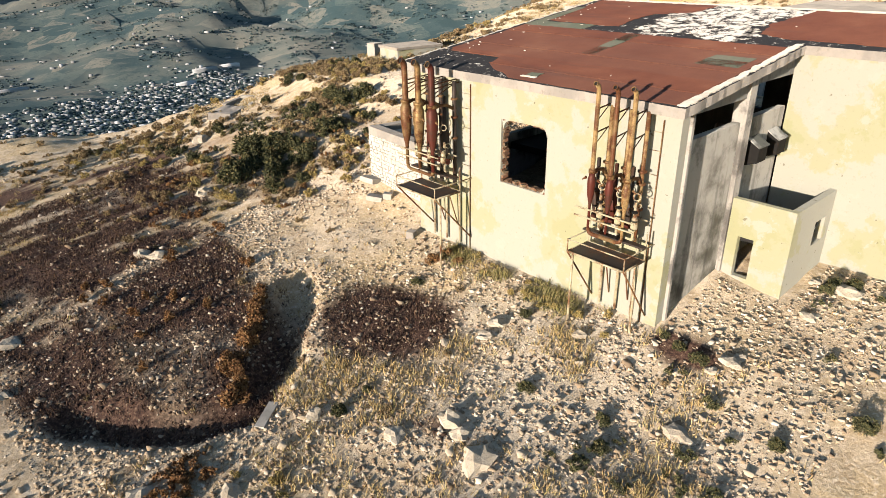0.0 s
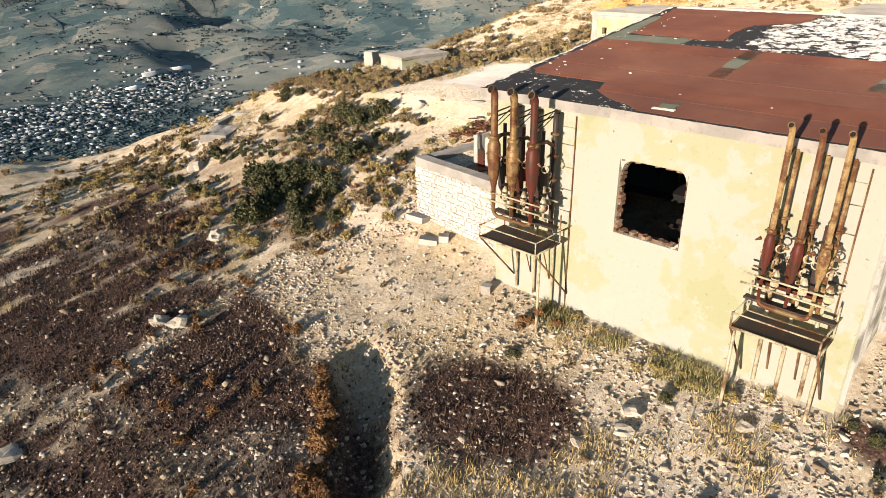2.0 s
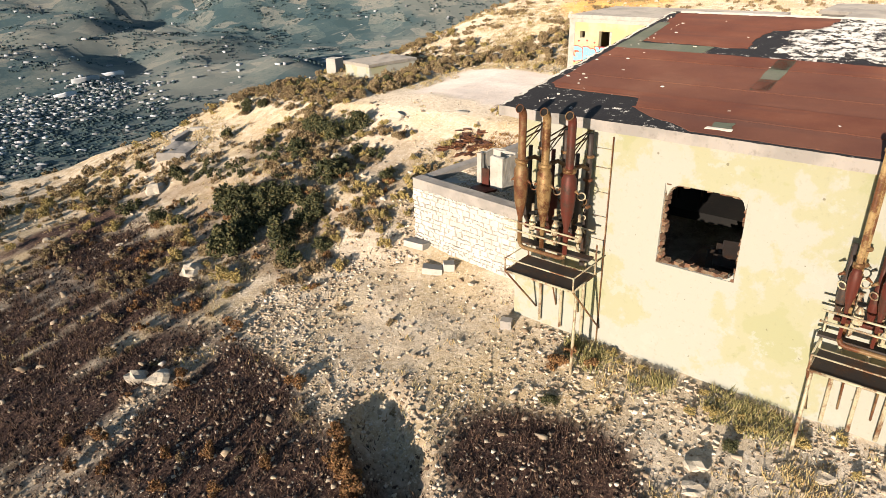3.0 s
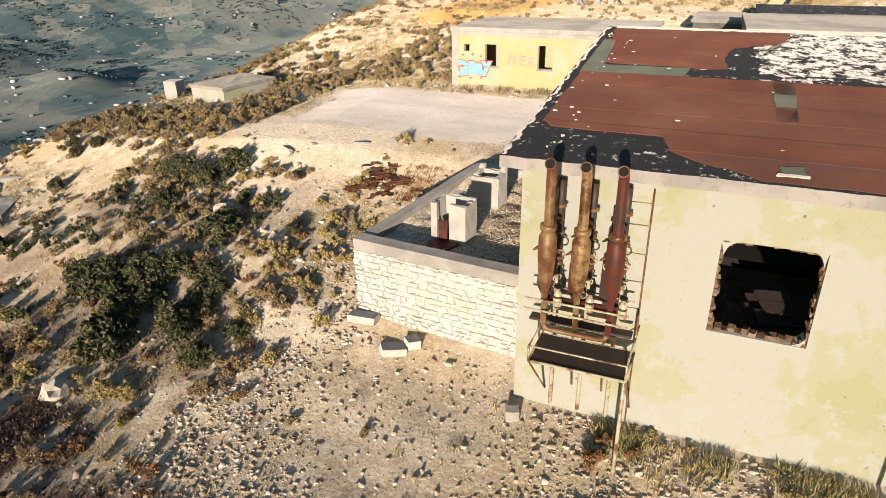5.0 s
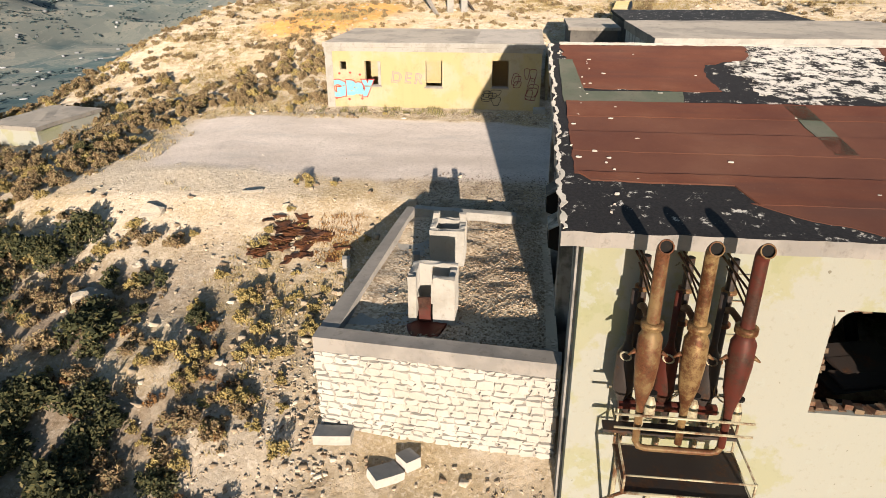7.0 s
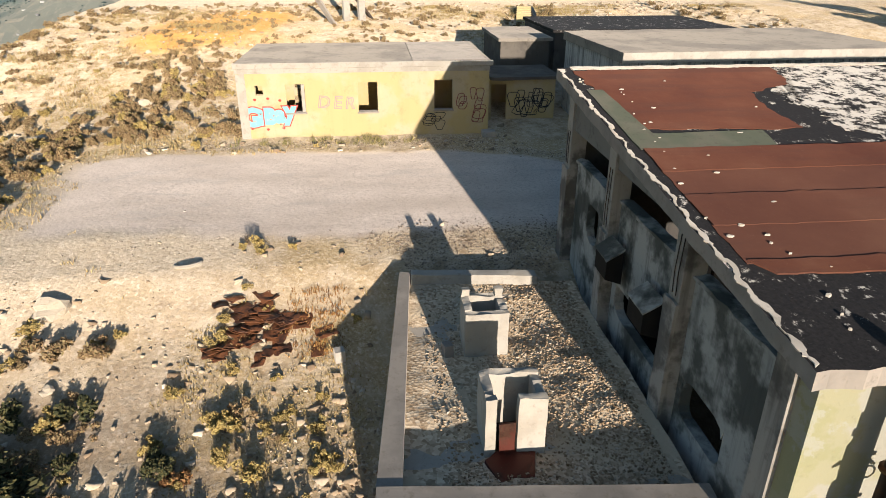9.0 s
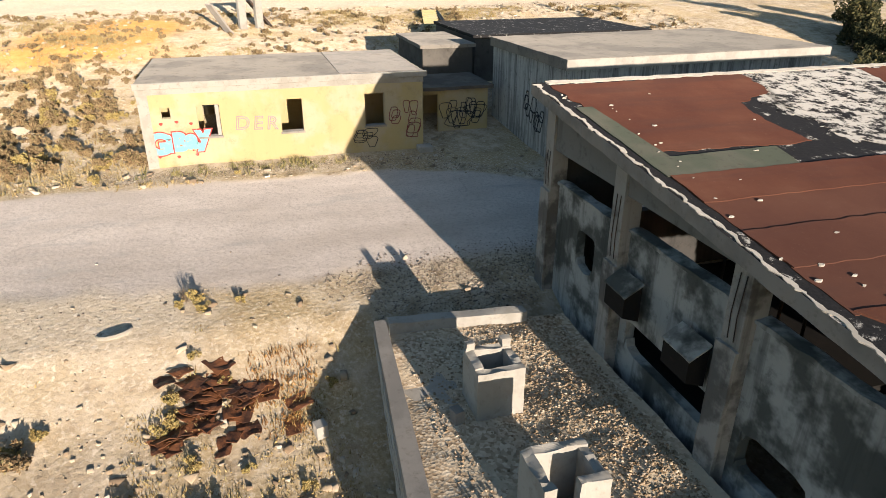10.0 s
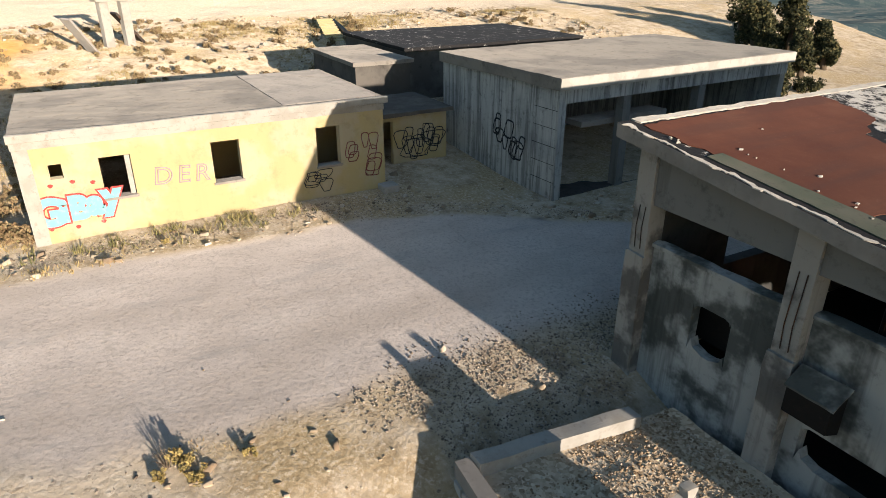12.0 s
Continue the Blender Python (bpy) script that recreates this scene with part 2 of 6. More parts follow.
def tube(bm, pts, radii, seg=12, cap=True):
    """A round bar along pts; radii one for all or one a point."""
    pts = [Vector(p) for p in pts]
    radii = [radii] * len(pts) if isinstance(radii, (int, float)) else radii
    rings, ref = [], None
    for i, p in enumerate(pts):
        d = (pts[min(i + 1, len(pts) - 1)] - pts[max(i - 1, 0)]).normalized()
        if ref is None or abs(ref.dot(d)) > 0.95:
            ref = Vector((1, 0, 0)) if abs(d.x) < 0.8 else Vector((0, 1, 0))
        u = d.cross(ref).normalized()
        w = d.cross(u)
        rings.append([bm.verts.new(p + (u * math.cos(2 * math.pi * k / seg) + w * math.sin(2 * math.pi * k / seg)) * radii[i]) for k in range(seg)])
        ref = u.cross(d)
    for r0, r1 in zip(rings, rings[1:]):
        for k in range(seg):
            f = bm.faces.new((r0[k], r1[k], r1[(k + 1) % seg], r0[(k + 1) % seg]))
            f.smooth = True
    if cap:
        bm.faces.new(rings[0])
        bm.faces.new(rings[-1][::-1])
    return bm


def bar(bm, p, q, w):
    """A square bar of width w from p to q."""
    return tube(bm, (p, q), w * 0.707, 4)


# ---- terrain ----
TABLE = np.random.RandomState(5).rand(256, 256)


def vnoise(x, y, size, seed=0):
    u, v = np.asarray(x) / size + 17.3 * seed, np.asarray(y) / size + 5.1 * seed
    i, j = np.floor(u).astype(int), np.floor(v).astype(int)
    f, g = u - i, v - j
    f, g = f * f * (3 - 2 * f), g * g * (3 - 2 * g)
    t = lambda a, b: TABLE[a % 256, b % 256]
    return (t(i, j) * (1 - f) + t(i + 1, j) * f) * (1 - g) + (t(i, j + 1) * (1 - f) + t(i + 1, j + 1) * f) * g - 0.5


def fbm(x, y, size, octaves=4, seed=0):
    return sum(vnoise(x, y, size / 2 ** k, seed + k) / 2 ** k for k in range(octaves))


def sstep(lo, hi, v):
    t = np.clip((v - lo) / (hi - lo), 0, 1)
    return t * t * (3 - 2 * t)


TRENCH = ((9.5, 18.1), (8.5, 16.5), (7.2, 15.0), (5.7, 13.7), (4.4, 14.1), (3.2, 15.3), (2.3, 16.9))


def trench_depth(x, y):
    """1 in the bottom of the ditch beside the scorched hedge."""
    best = np.full(np.shape(x), 9.0)
    for (ax, ay), (bx, by) in zip(TRENCH, TRENCH[1:]):
        dx, dy = bx - ax, by - ay
        t = np.clip(((x - ax) * dx + (y - ay) * dy) / (dx * dx + dy * dy), 0, 1)
        best = np.minimum(best, np.hypot(x - ax - t * dx, y - ay - t * dy))
    return sstep(0.85, 0.25, best + 0.25 * vnoise(x, y, 0.9, 33))


def court_mask(x, y):
    """1 on the paved yard."""
    edge = 25.4 + 0.5 * vnoise(x, y, 3, 9) + 0.9 * sstep(23, 31, y)
    north = 33.2 + 1.0 * vnoise(x, y, 4, 12) - 0.25 * np.clip(30 - x, 0, 6)
    east = np.interp(y, [10, 13.9, 16.75, 20, 27, 34], [27.6, 30.1, 32.1, 32.85, 33.1, 33.5]) + 0.3 * vnoise(x, y, 2, 3) + 0.25 * vnoise(x, y, 0.6, 19)
    edge = edge + 0.35 * vnoise(x, y, 0.8, 14)
    return sstep(-0.2, 0.6, x - edge) * sstep(-0.3, 1.2, north + 0.6 * vnoise(x, y, 1.2, 15) - y) * sstep(0, 0.35, east - x) * sstep(-2, 0, y)


def slope_height(x, y):
    """The hilltop without small relief."""
    base = np.interp(x, [-60, 0, 5, 11, 14.3, 17, 20, 22, 24, 26, 34, 41, 50, 58, 75, 140, 600], [-14, -1.9, -1.15, -0.42, 0.1, 0.95, 1.3, 1.8, 2.55, 2.75, 3.05, 3.7, 5.3, 6.0, 6.6, 6.0, 0])
    south = np.interp(x, [-60, 0, 11, 14, 18, 24, 30], [-14, -1.6, -0.5, 0.05, 0.5, 1.0, 2.6])
    base = np.where(x < 30, base * sstep(6, 9.5, y) + south * (1 - sstep(6, 9.5, y)), base)
    fall = 0.095 * np.clip(y - 30, 0, 17) * (1 - 0.85 * sstep(36, 50, x)) + 0.02 * np.clip(y - 22, 0, 30) * sstep(22, 14, x)
    return base - fall


def ground_height(x, y):
    x, y = np.asarray(x, float), np.asarray(y, float)
    z = slope_height(x, y)
    brow = np.interp(x, [0, 8, 12, 16, 20, 26, 34, 40, 47, 70], [54, 53, 50, 46, 44.5, 43.5, 44.5, 42.5, 40.5, 40.5])
    z = z + 0.6 * sstep(13, 8, x) * sstep(38, 46, y)
    d = np.maximum(0, y - brow - 1.5 * vnoise(x, y, 14, 4)) + np.maximum(0, -24 - 0.25 * np.clip(x - 40, 0, 60) - y) + np.maximum(0, x - 150)
    far = sstep(30, 220, d)
    z = z - np.minimum(0.05 * d * d, 0.62 * d) + 18 * far * fbm(x, y, 120, 4, 2)
    dist = np.hypot(x, y)
    valley = -265 + 0.012 * np.clip(dist - 900, 0, 3000) + 200 * sstep(1350, 2300, dist) * np.maximum(0, fbm(x, y, 800, 6, 6) + 0.08) + 70 * sstep(1250, 1700, dist) * np.maximum(0, fbm(x, y, 420, 5, 16) + 0.05) + 8 * fbm(x, y, 160, 3, 8)
    z = np.maximum(z, valley)
    near = (1 - sstep(0, 60, d)) * (1 - court_mask(x, y))
    rough = 0.35 + 0.65 * sstep(26, 20, x) + 0.6 * sstep(35, 44, x)
    z = z - 0.42 * trench_depth(x, y) + 0.18 * sstep(1.7, 0.2, np.hypot(x - 15.1, (y - 24.2) * 0.8))
    z = z + near * rough * (0.15 * fbm(x, y, 3.2, 4, 1) + 0.06 * vnoise(x, y, 0.55, 21))
    return z + (1 - near) * 0.015 * vnoise(x, y, 1.0, 2)


def burnt_mask(x, y):
    n = 0.9 * fbm(x, y, 3.5, 4, 30)
    m = -1.0
    # (14.0, 6.9) adds a dark patch on the soil by the hall's corner
    for cx, cy, rx, ry in ((5.0, 18.5, 3.6, 6.2), (10.1, 14.0, 1.7, 2.0), (9.2, 28.6, 2.2, 2.6), (4.0, 25.5, 4.6, 6.5), (22.3, 24.9, 0.65, 0.5), (7.4, 33.0, 5.2, 4.0), (10.2, 38.2, 3.4, 2.2), (4.0, 40.0, 4.0, 3.0), (14.0, 6.9, 0.55, 0.9), (3.0, 15.6, 2.6, 2.4), (7.8, 22.0, 1.6, 2.6), (7.9, 9.6, 0.7, 0.5), (30.2, 14.8, 0.35, 0.3), (28.8, 15.7, 0.4, 0.3), (26.0, 22.9, 0.5, 0.9), (1.0, 31.0, 4.0, 3.0)):
        m = np.maximum(m, 1 - np.hypot((x - cx) / rx, (y - cy) / ry) + 0.25)
    gaps = sstep(0.05, 0.35, fbm(x * 1.0, y * 0.45, 1.7, 4, 35))
    streaks = sstep(0.08, 0.30, fbm(x * 0.5 + y * 0.1, y * 1.5 - x * 0.35, 1.9, 4, 36))
    lip = np.interp(x, [0, 2.3, 3.2, 4.4, 5.7, 7.2, 8.5], [18.9, 16.6, 15.0, 13.8, 13.4, 14.7, 16.2])
    beyond = sstep(0.1, -0.5, y - lip) * sstep(8.4, 7.7, x)
    litter = 0.48 * sstep(1.1, 0.5, np.hypot((x - 14.5) / 9.0, (y - 32) / 10.5)) * sstep(-0.25, 0.25, fbm(x, y, 2.2, 4, 37)) * sstep(22.8, 24.5, y)
    return np.maximum(litter, (1 - beyond) * sstep(-0.05, 0.35, m + n * 0.6) * (1 - 0.35 * gaps * (x < 9)) * (1 - 0.8 * streaks * sstep(19, 23, y)))


def axis_lines(lo, hi, stepsize, far):
    mid = list(np.arange(lo, hi + 1e-6, stepsize))
    out, s, v = [], stepsize, hi
    while v < far:
        s *= 1.05
        v += s
        out.append(v)
    out2, s, v = [], stepsize, lo
    while v > -far:
        s *= 1.05
        v -= s
        out2.append(v)
    return np.array(out2[::-1] + mid + out)


def build_ground():
    xs, ys = axis_lines(-3, 62, 0.22, 4600), axis_lines(-6, 50, 0.22, 4600)
    xs = xs[xs > -900]
    X, Y = np.meshgrid(xs, ys)
    Z = ground_height(X, Y)
    nx, ny = len(xs), len(ys)
    idx = np.arange(nx * ny).reshape(ny, nx)
    quads = np.stack([idx[:-1, :-1], idx[:-1, 1:], idx[1:, 1:], idx[1:, :-1]], -1).reshape(-1, 4)
    me = bpy.data.meshes.new("ground")
    me.vertices.add(nx * ny)
    me.vertices.foreach_set("co", np.stack([X, Y, Z], -1).astype(np.float32).ravel())
    me.loops.add(quads.size)
    me.polygons.add(len(quads))
    me.loops.foreach_set("vertex_index", quads.astype(np.int32).ravel())
    me.polygons.foreach_set("loop_start", np.arange(0, quads.size, 4, dtype=np.int32))
    me.update()
    me.validate()
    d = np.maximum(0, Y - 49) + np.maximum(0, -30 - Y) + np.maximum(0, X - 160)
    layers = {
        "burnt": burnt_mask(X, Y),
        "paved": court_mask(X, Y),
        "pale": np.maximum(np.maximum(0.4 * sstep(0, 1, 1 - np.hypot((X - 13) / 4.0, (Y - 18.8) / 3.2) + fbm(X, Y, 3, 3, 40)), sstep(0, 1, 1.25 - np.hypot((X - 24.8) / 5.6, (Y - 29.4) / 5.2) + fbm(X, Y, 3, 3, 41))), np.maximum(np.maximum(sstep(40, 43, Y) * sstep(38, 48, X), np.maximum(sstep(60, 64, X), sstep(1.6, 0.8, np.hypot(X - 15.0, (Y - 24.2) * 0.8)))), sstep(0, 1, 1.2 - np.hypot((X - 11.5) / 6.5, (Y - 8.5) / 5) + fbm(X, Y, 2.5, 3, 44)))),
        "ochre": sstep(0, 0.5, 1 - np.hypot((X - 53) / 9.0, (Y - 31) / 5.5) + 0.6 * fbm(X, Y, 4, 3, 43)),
        # where the haze-tinted valley colours take over
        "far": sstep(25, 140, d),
    }
    for k, v in layers.items():
        me.attributes.new(k, "FLOAT", "POINT").data.foreach_set("value", np.asarray(v, np.float32).ravel())
    me.polygons.foreach_set("use_smooth", np.ones(len(quads), dtype=bool))
    ob = new("ground", me)
    me.materials.append(ground_material())
    return tagged(ob, "dry stony hilltop soil with burnt patches above a valley", "ground", kind="structure")


def ground_material():
    m, nt, b, pos = material("dry_hillside")
    at = {}
    for k in ("burnt", "paved", "pale", "ochre", "far"):
        n = nt.nodes.new("ShaderNodeAttribute")
        n.attribute_name = k
        at[k] = n.outputs["Fac"]
    big, mid, fine = noise_of(nt, pos, 0.28, 6, 0.62), noise_of(nt, pos, 1.7, 8, 0.68), noise_of(nt, pos, 11, 8, 0.75)
    vor = nt.nodes.new("ShaderNodeTexVoronoi")
    vor.inputs["Scale"].default_value = 9.0
    nt.links.new(pos, vor.inputs["Vector"])
    soil = ramp(nt, mid, [(0.30, (0.20, 0.14, 0.085)), (0.42, (0.40, 0.31, 0.20)), (0.56, (0.56, 0.46, 0.33)), (0.75, (0.68, 0.60, 0.48))])
    soil = mixc(nt, step(nt, big, 0.46, 0.62), soil, ramp(nt, fine, [(0.3, (0.27, 0.19, 0.10)), (0.55, (0.54, 0.42, 0.25)), (0.8, (0.66, 0.54, 0.36))]))
    pebble = ramp(nt, vor.outputs["Color"], [(0.1, (0.34, 0.27, 0.195)), (0.5, (0.61, 0.52, 0.405)), (0.9, (0.79, 0.71, 0.595))])
    soil = mixc(nt, maths(nt, "MULTIPLY", step(nt, fine, 0.48, 0.6), 0.55), soil, pebble)
    pale = mixc(nt, step(nt, fine, 0.42, 0.62), (0.58, 0.49, 0.37), pebble)
    c = mixc(nt, maths(nt, "MULTIPLY", at["pale"], 0.85), soil, pale)
    ochre = ramp(nt, mid, [(0.3, (0.50, 0.25, 0.07)), (0.7, (0.66, 0.38, 0.14))])
    c = mixc(nt, at["ochre"], c, ochre)
    char = ramp(nt, fine, [(0.36, (0.022, 0.013, 0.011)), (0.50, (0.080, 0.044, 0.033)), (0.61, (0.19, 0.12, 0.082)), (0.76, (0.42, 0.34, 0.25))])
    c = mixc(nt, at["burnt"], c, char)
    slab = ramp(nt, noise_of(nt, pos, 0.5, 7, 0.65, (1.0, 0.45, 1)), [(0.3, (0.47, 0.405, 0.35)), (0.55, (0.61, 0.535, 0.475)), (0.75, (0.71, 0.63, 0.56))])
    grit = noise_of(nt, pos, 26, 4, 0.75)
    slab = mixc(nt, maths(nt, "MULTIPLY", step(nt, grit, 0.52, 0.62), 0.4), slab, (0.40, 0.34, 0.29))
    slab = mixc(nt, maths(nt, "MULTIPLY", step(nt, fine, 0.50, 0.60), 0.5), slab, (0.36, 0.31, 0.265))
    crack = nt.nodes.new("ShaderNodeTexVoronoi")
    crack.feature = "DISTANCE_TO_EDGE"
    crack.inputs["Scale"].default_value = 0.33
    wob = nt.nodes.new("ShaderNodeVectorMath")
    wob.operation = "MULTIPLY_ADD"
    wobn = nt.nodes.new("ShaderNodeTexNoise")
    wobn.inputs["Scale"].default_value, wobn.inputs["Detail"].default_value = 1.3, 6
    nt.links.new(pos, wobn.inputs["Vector"])
    nt.links.new(wobn.outputs["Color"], wob.inputs[0])
    wob.inputs[1].default_value = (1.2, 1.2, 0)
    nt.links.new(pos, wob.inputs[2])
    nt.links.new(wob.outputs[0], crack.inputs["Vector"])
    slab = mixc(nt, maths(nt, "MULTIPLY", maths(nt, "SUBTRACT", 1.0, step(nt, crack.outputs["Distance"], 0.001, 0.006)), 0.22), slab, (0.22, 0.19, 0.16))
    slab = mixc(nt, maths(nt, "MULTIPLY", step(nt, noise_of(nt, pos, 2.4, 9, 0.72, (0.5, 1.0, 1)), 0.54, 0.70), 0.5), slab, (0.44, 0.39, 0.33))
    slab = mixc(nt, maths(nt, "MULTIPLY", step(nt, noise_of(nt, pos, 0.9, 6, 0.7, (1.0, 0.3, 1)), 0.55, 0.70), 0.45), slab, (0.36, 0.34, 0.32))
    c = mixc(nt, at["paved"], c, slab)
    # valley fields: the blue of distance haze is put into their base colours
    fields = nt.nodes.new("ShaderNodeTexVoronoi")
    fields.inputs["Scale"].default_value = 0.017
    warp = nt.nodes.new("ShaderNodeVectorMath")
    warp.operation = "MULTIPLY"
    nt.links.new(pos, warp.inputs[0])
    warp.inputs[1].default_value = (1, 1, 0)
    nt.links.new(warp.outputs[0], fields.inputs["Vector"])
    hazy_plots = ramp(nt, fields.outputs["Color"], [(0.15, (0.042, 0.074, 0.080)), (0.4, (0.062, 0.096, 0.100)), (0.62, (0.10, 0.13, 0.122)), (0.85, (0.20, 0.195, 0.165))])
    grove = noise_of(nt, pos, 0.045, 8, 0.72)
    hazy_plots = mixc(nt, maths(nt, "MULTIPLY", step(nt, grove, 0.48, 0.62), 0.65), hazy_plots, (0.046, 0.080, 0.088))
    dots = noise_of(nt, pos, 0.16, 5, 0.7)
    hazy_plots = mixc(nt, maths(nt, "MULTIPLY", step(nt, dots, 0.55, 0.62), 0.7), hazy_plots, (0.036, 0.064, 0.072))
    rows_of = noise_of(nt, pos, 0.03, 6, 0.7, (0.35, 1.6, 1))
    hazy_plots = mixc(nt, maths(nt, "MULTIPLY", step(nt, rows_of, 0.55, 0.66), 0.5), hazy_plots, (0.24, 0.235, 0.20))
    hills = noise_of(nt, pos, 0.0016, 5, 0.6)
    hazy_plots = mixc(nt, maths(nt, "MULTIPLY", step(nt, hills, 0.46, 0.58), 0.5), hazy_plots, (0.21, 0.20, 0.165))
    c = mixc(nt, at["far"], c, hazy_plots)
    height = maths(nt, "ADD", maths(nt, "MULTIPLY", mid, 1.2), maths(nt, "ADD", fine, maths(nt, "MULTIPLY", vor.outputs["Distance"], -0.5)))
    soft = maths(nt, "SUBTRACT", 1.0, maths(nt, "MULTIPLY", at["paved"], 0.68))
    finish(nt, b, c, 0.95, maths(nt, "MULTIPLY", height, soft), 0.5, 0.05)
    return m


ground = build_ground()


# ---- main building: transformer hall ----
RX0, RX1, RY0, RY1 = 14.02, 24.62, 7.70, 17.74     # roof edges in plan
EX0, EY0 = 20.15, -3.0                              # southern wing: west face, south end


def roof_z(x):
    return 5.97 + 0.125 * (x - 14.07)


hall = tagged(empty("concrete_hall", 19, 12.5, 0), "abandoned cream plastered concrete hall with red felt roof", "building")
HX, HY = 19, 12.5


def hall_part(name, bm, mat, label=""):
    bmesh.ops.translate(bm, verts=bm.verts[:], vec=(-HX, -HY, 0))
    return part(name, bm, mat, hall, label)


# west wall with its broken-out window
bm = panel(bmesh.new(), (14.35, 17.36), (14.35, 7.9), -0.7, 5.74, 0.32, [(17.36 - 13.54, 17.36 - 11.80, 2.80, 4.72)])
west_wall = hall_part("wall", bm, M_CREAM, "cream plastered wall with a broken window hole")


def sloped(bm, x0, x1, y0, y1, lower, upper):
    """A block between x0 and x1 whose top follows the roof."""
    vs = add_box(bm, x0, x1, y0, y1, lower, 9)
    for v in vs:
        if v.co.z > 8:
            v.co.z = roof_z(v.co.x) + upper
    return bm


# north side: columns, lower wall, upper beam
for x in (14.67, 17.55, 20.88, 23.9):
    hall_part("column", sloped(bmesh.new(), x, x + 0.38, 17.06, 17.44, -0.6, -0.24), M_PIER)
bays = ((15.05, 17.55, 5.22, 5.86), (17.93, 20.88, 5.25, 5.93), (21.26, 23.9, 5.18, 5.95))
for k, (x0, x1, z0, z1) in enumerate(bays):
    holes = [[(0.98, 2.35, 2.75, 3.50)], [(0.12, 2.72, 2.86, 3.50)], [(0.85, 1.62, 3.60, 4.50)]][k]
    bm = panel(bmesh.new(), (x1, 17.12), (x0, 17.12), 0.2, z0, 0.2, [(x1 - x0 - b, x1 - x0 - a, c, d) for a, b, c, d in holes])
    bmesh.ops.translate(bm, verts=bm.verts[:], vec=(0, 0.1, 0))
    hall_part("infill_wall", bm, M_OLDWALL)
    bm = bmesh.new()
    vs = add_box(bm, x0, x1, 17.10, 17.38, z1, 9)
    for v in vs:
        if v.co.z > 8:
            v.co.z = roof_z(v.co.x) - 0.24
    hall_part("beam", bm, M_CONCRETE)
    # rough sill of each opening
    hall_part("sill", rough_up(box(x0, x1, 17.0, 17.26, z0 - 0.02, z0 + 0.04), 9, 0.035, k, 6.0), M_OLDWALL)
    # broken corners of each hole
    for a, b, c, d in holes:
        for u, w, su, sw in ((a, c, 1, 1), (b, c, -1, 1), (a, d, 1, -1), (b, d, -1, -1)):
            bm = bmesh.new()
            r = 0.16 + 0.07 * math.sin(9 * u + 5 * w)
            poly = [(x0 + u, w), (x0 + u + su * r * 1.5, w), (x0 + u + su * r * 0.5, w + sw * r * 0.35), (x0 + u + su * r * 0.25, w + sw * r)]
            lo_f = [bm.verts.new((p, 17.03, q)) for p, q in poly]
            hi_f = [bm.verts.new((p, 17.216, q)) for p, q in poly]
            bm.faces.new(lo_f)
            bm.faces.new(hi_f)
            for i in range(4):
                bm.faces.new((lo_f[i], lo_f[(i + 1) % 4], hi_f[(i + 1) % 4], hi_f[i]))
            bmesh.ops.recalc_face_normals(bm, faces=bm.faces[:])
            hall_part("broken_corner", bm, M_OLDWALL)
# plaster left on the lower half of the columns, bare bars above it
for x, ztop in ((17.55, 4.75), (20.88, 4.55), (23.9, 5.0)):
    bm = rough_up(box(x - 0.03, x + 0.41, 17.441, 17.50, 1.8, ztop), 9, 0.022, x, 3.0)
    hall_part("plaster_skin", bm, M_PIER, "pale plaster still clinging to the column")
    for dx in (0.11, 0.24):
        bm = bmesh.new()
        tube(bm, [(x + dx, 17.455, ztop + 0.1), (x + dx + 0.02, 17.46, ztop + 0.5), (x + dx - 0.01, 17.45, 5.9)], 0.009, 6)
        hall_part("rebar", bm, M_DARKSTEEL, "bare rusted reinforcing bar")
hall_part("inner_beam", box(15.06, 17.54, 16.45, 16.75, 5.42, 6.02), M_STREAK, "inner beam with pale drip streaks")

# south side of the west bay
for x, w in ((14.67, 0.1), (17.45, 0.36)):
    hall_part("column", sloped(bmesh.new(), x, x + w, 7.82, 8.2, -0.6, -0.24), M_PIER)
for x0, x1, z0, z1 in ((14.77, 17.45, 5.02, 5.66), (17.81, EX0, 5.05, 5.95)):
    hall_part("infill_wall", panel(bmesh.new(), (x0, 7.95), (x1, 7.95), -0.6, z0, 0.2), M_MOULD)
    bm = bmesh.new()
    for v in add_box(bm, x0, x1, 7.9, 8.16, z1, 9):
        if v.co.z > 8:
            v.co.z = roof_z(v.co.x) - 0.24
    hall_part("beam", bm, M_CONCRETE)

# southern wing, east wall and floor
hall_part("wall", panel(bmesh.new(), (EX0, 7.9), (EX0, EY0), -0.6, roof_z(EX0) - 0.02, 0.3), M_CREAM, "tall bright plastered wall of the wing")
hall_part("wall", panel(bmesh.new(), (EX0 + 0.3, EY0), (24.3, EY0), -0.6, roof_z(EX0) - 0.2, 0.3), M_CREAM)
# east wall, dark on both faces to put the hall's inner shade into it
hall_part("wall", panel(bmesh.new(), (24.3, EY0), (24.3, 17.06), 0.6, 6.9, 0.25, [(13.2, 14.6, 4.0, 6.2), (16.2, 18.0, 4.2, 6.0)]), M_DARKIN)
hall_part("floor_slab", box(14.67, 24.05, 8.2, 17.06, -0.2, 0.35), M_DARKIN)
# added floor for the bench; its black puts shade where sun falls in
hall_part("gallery_slab", box(18.6, 24.02, 8.25, 17.0, 2.3, 2.55), M_BLACKSHADE)

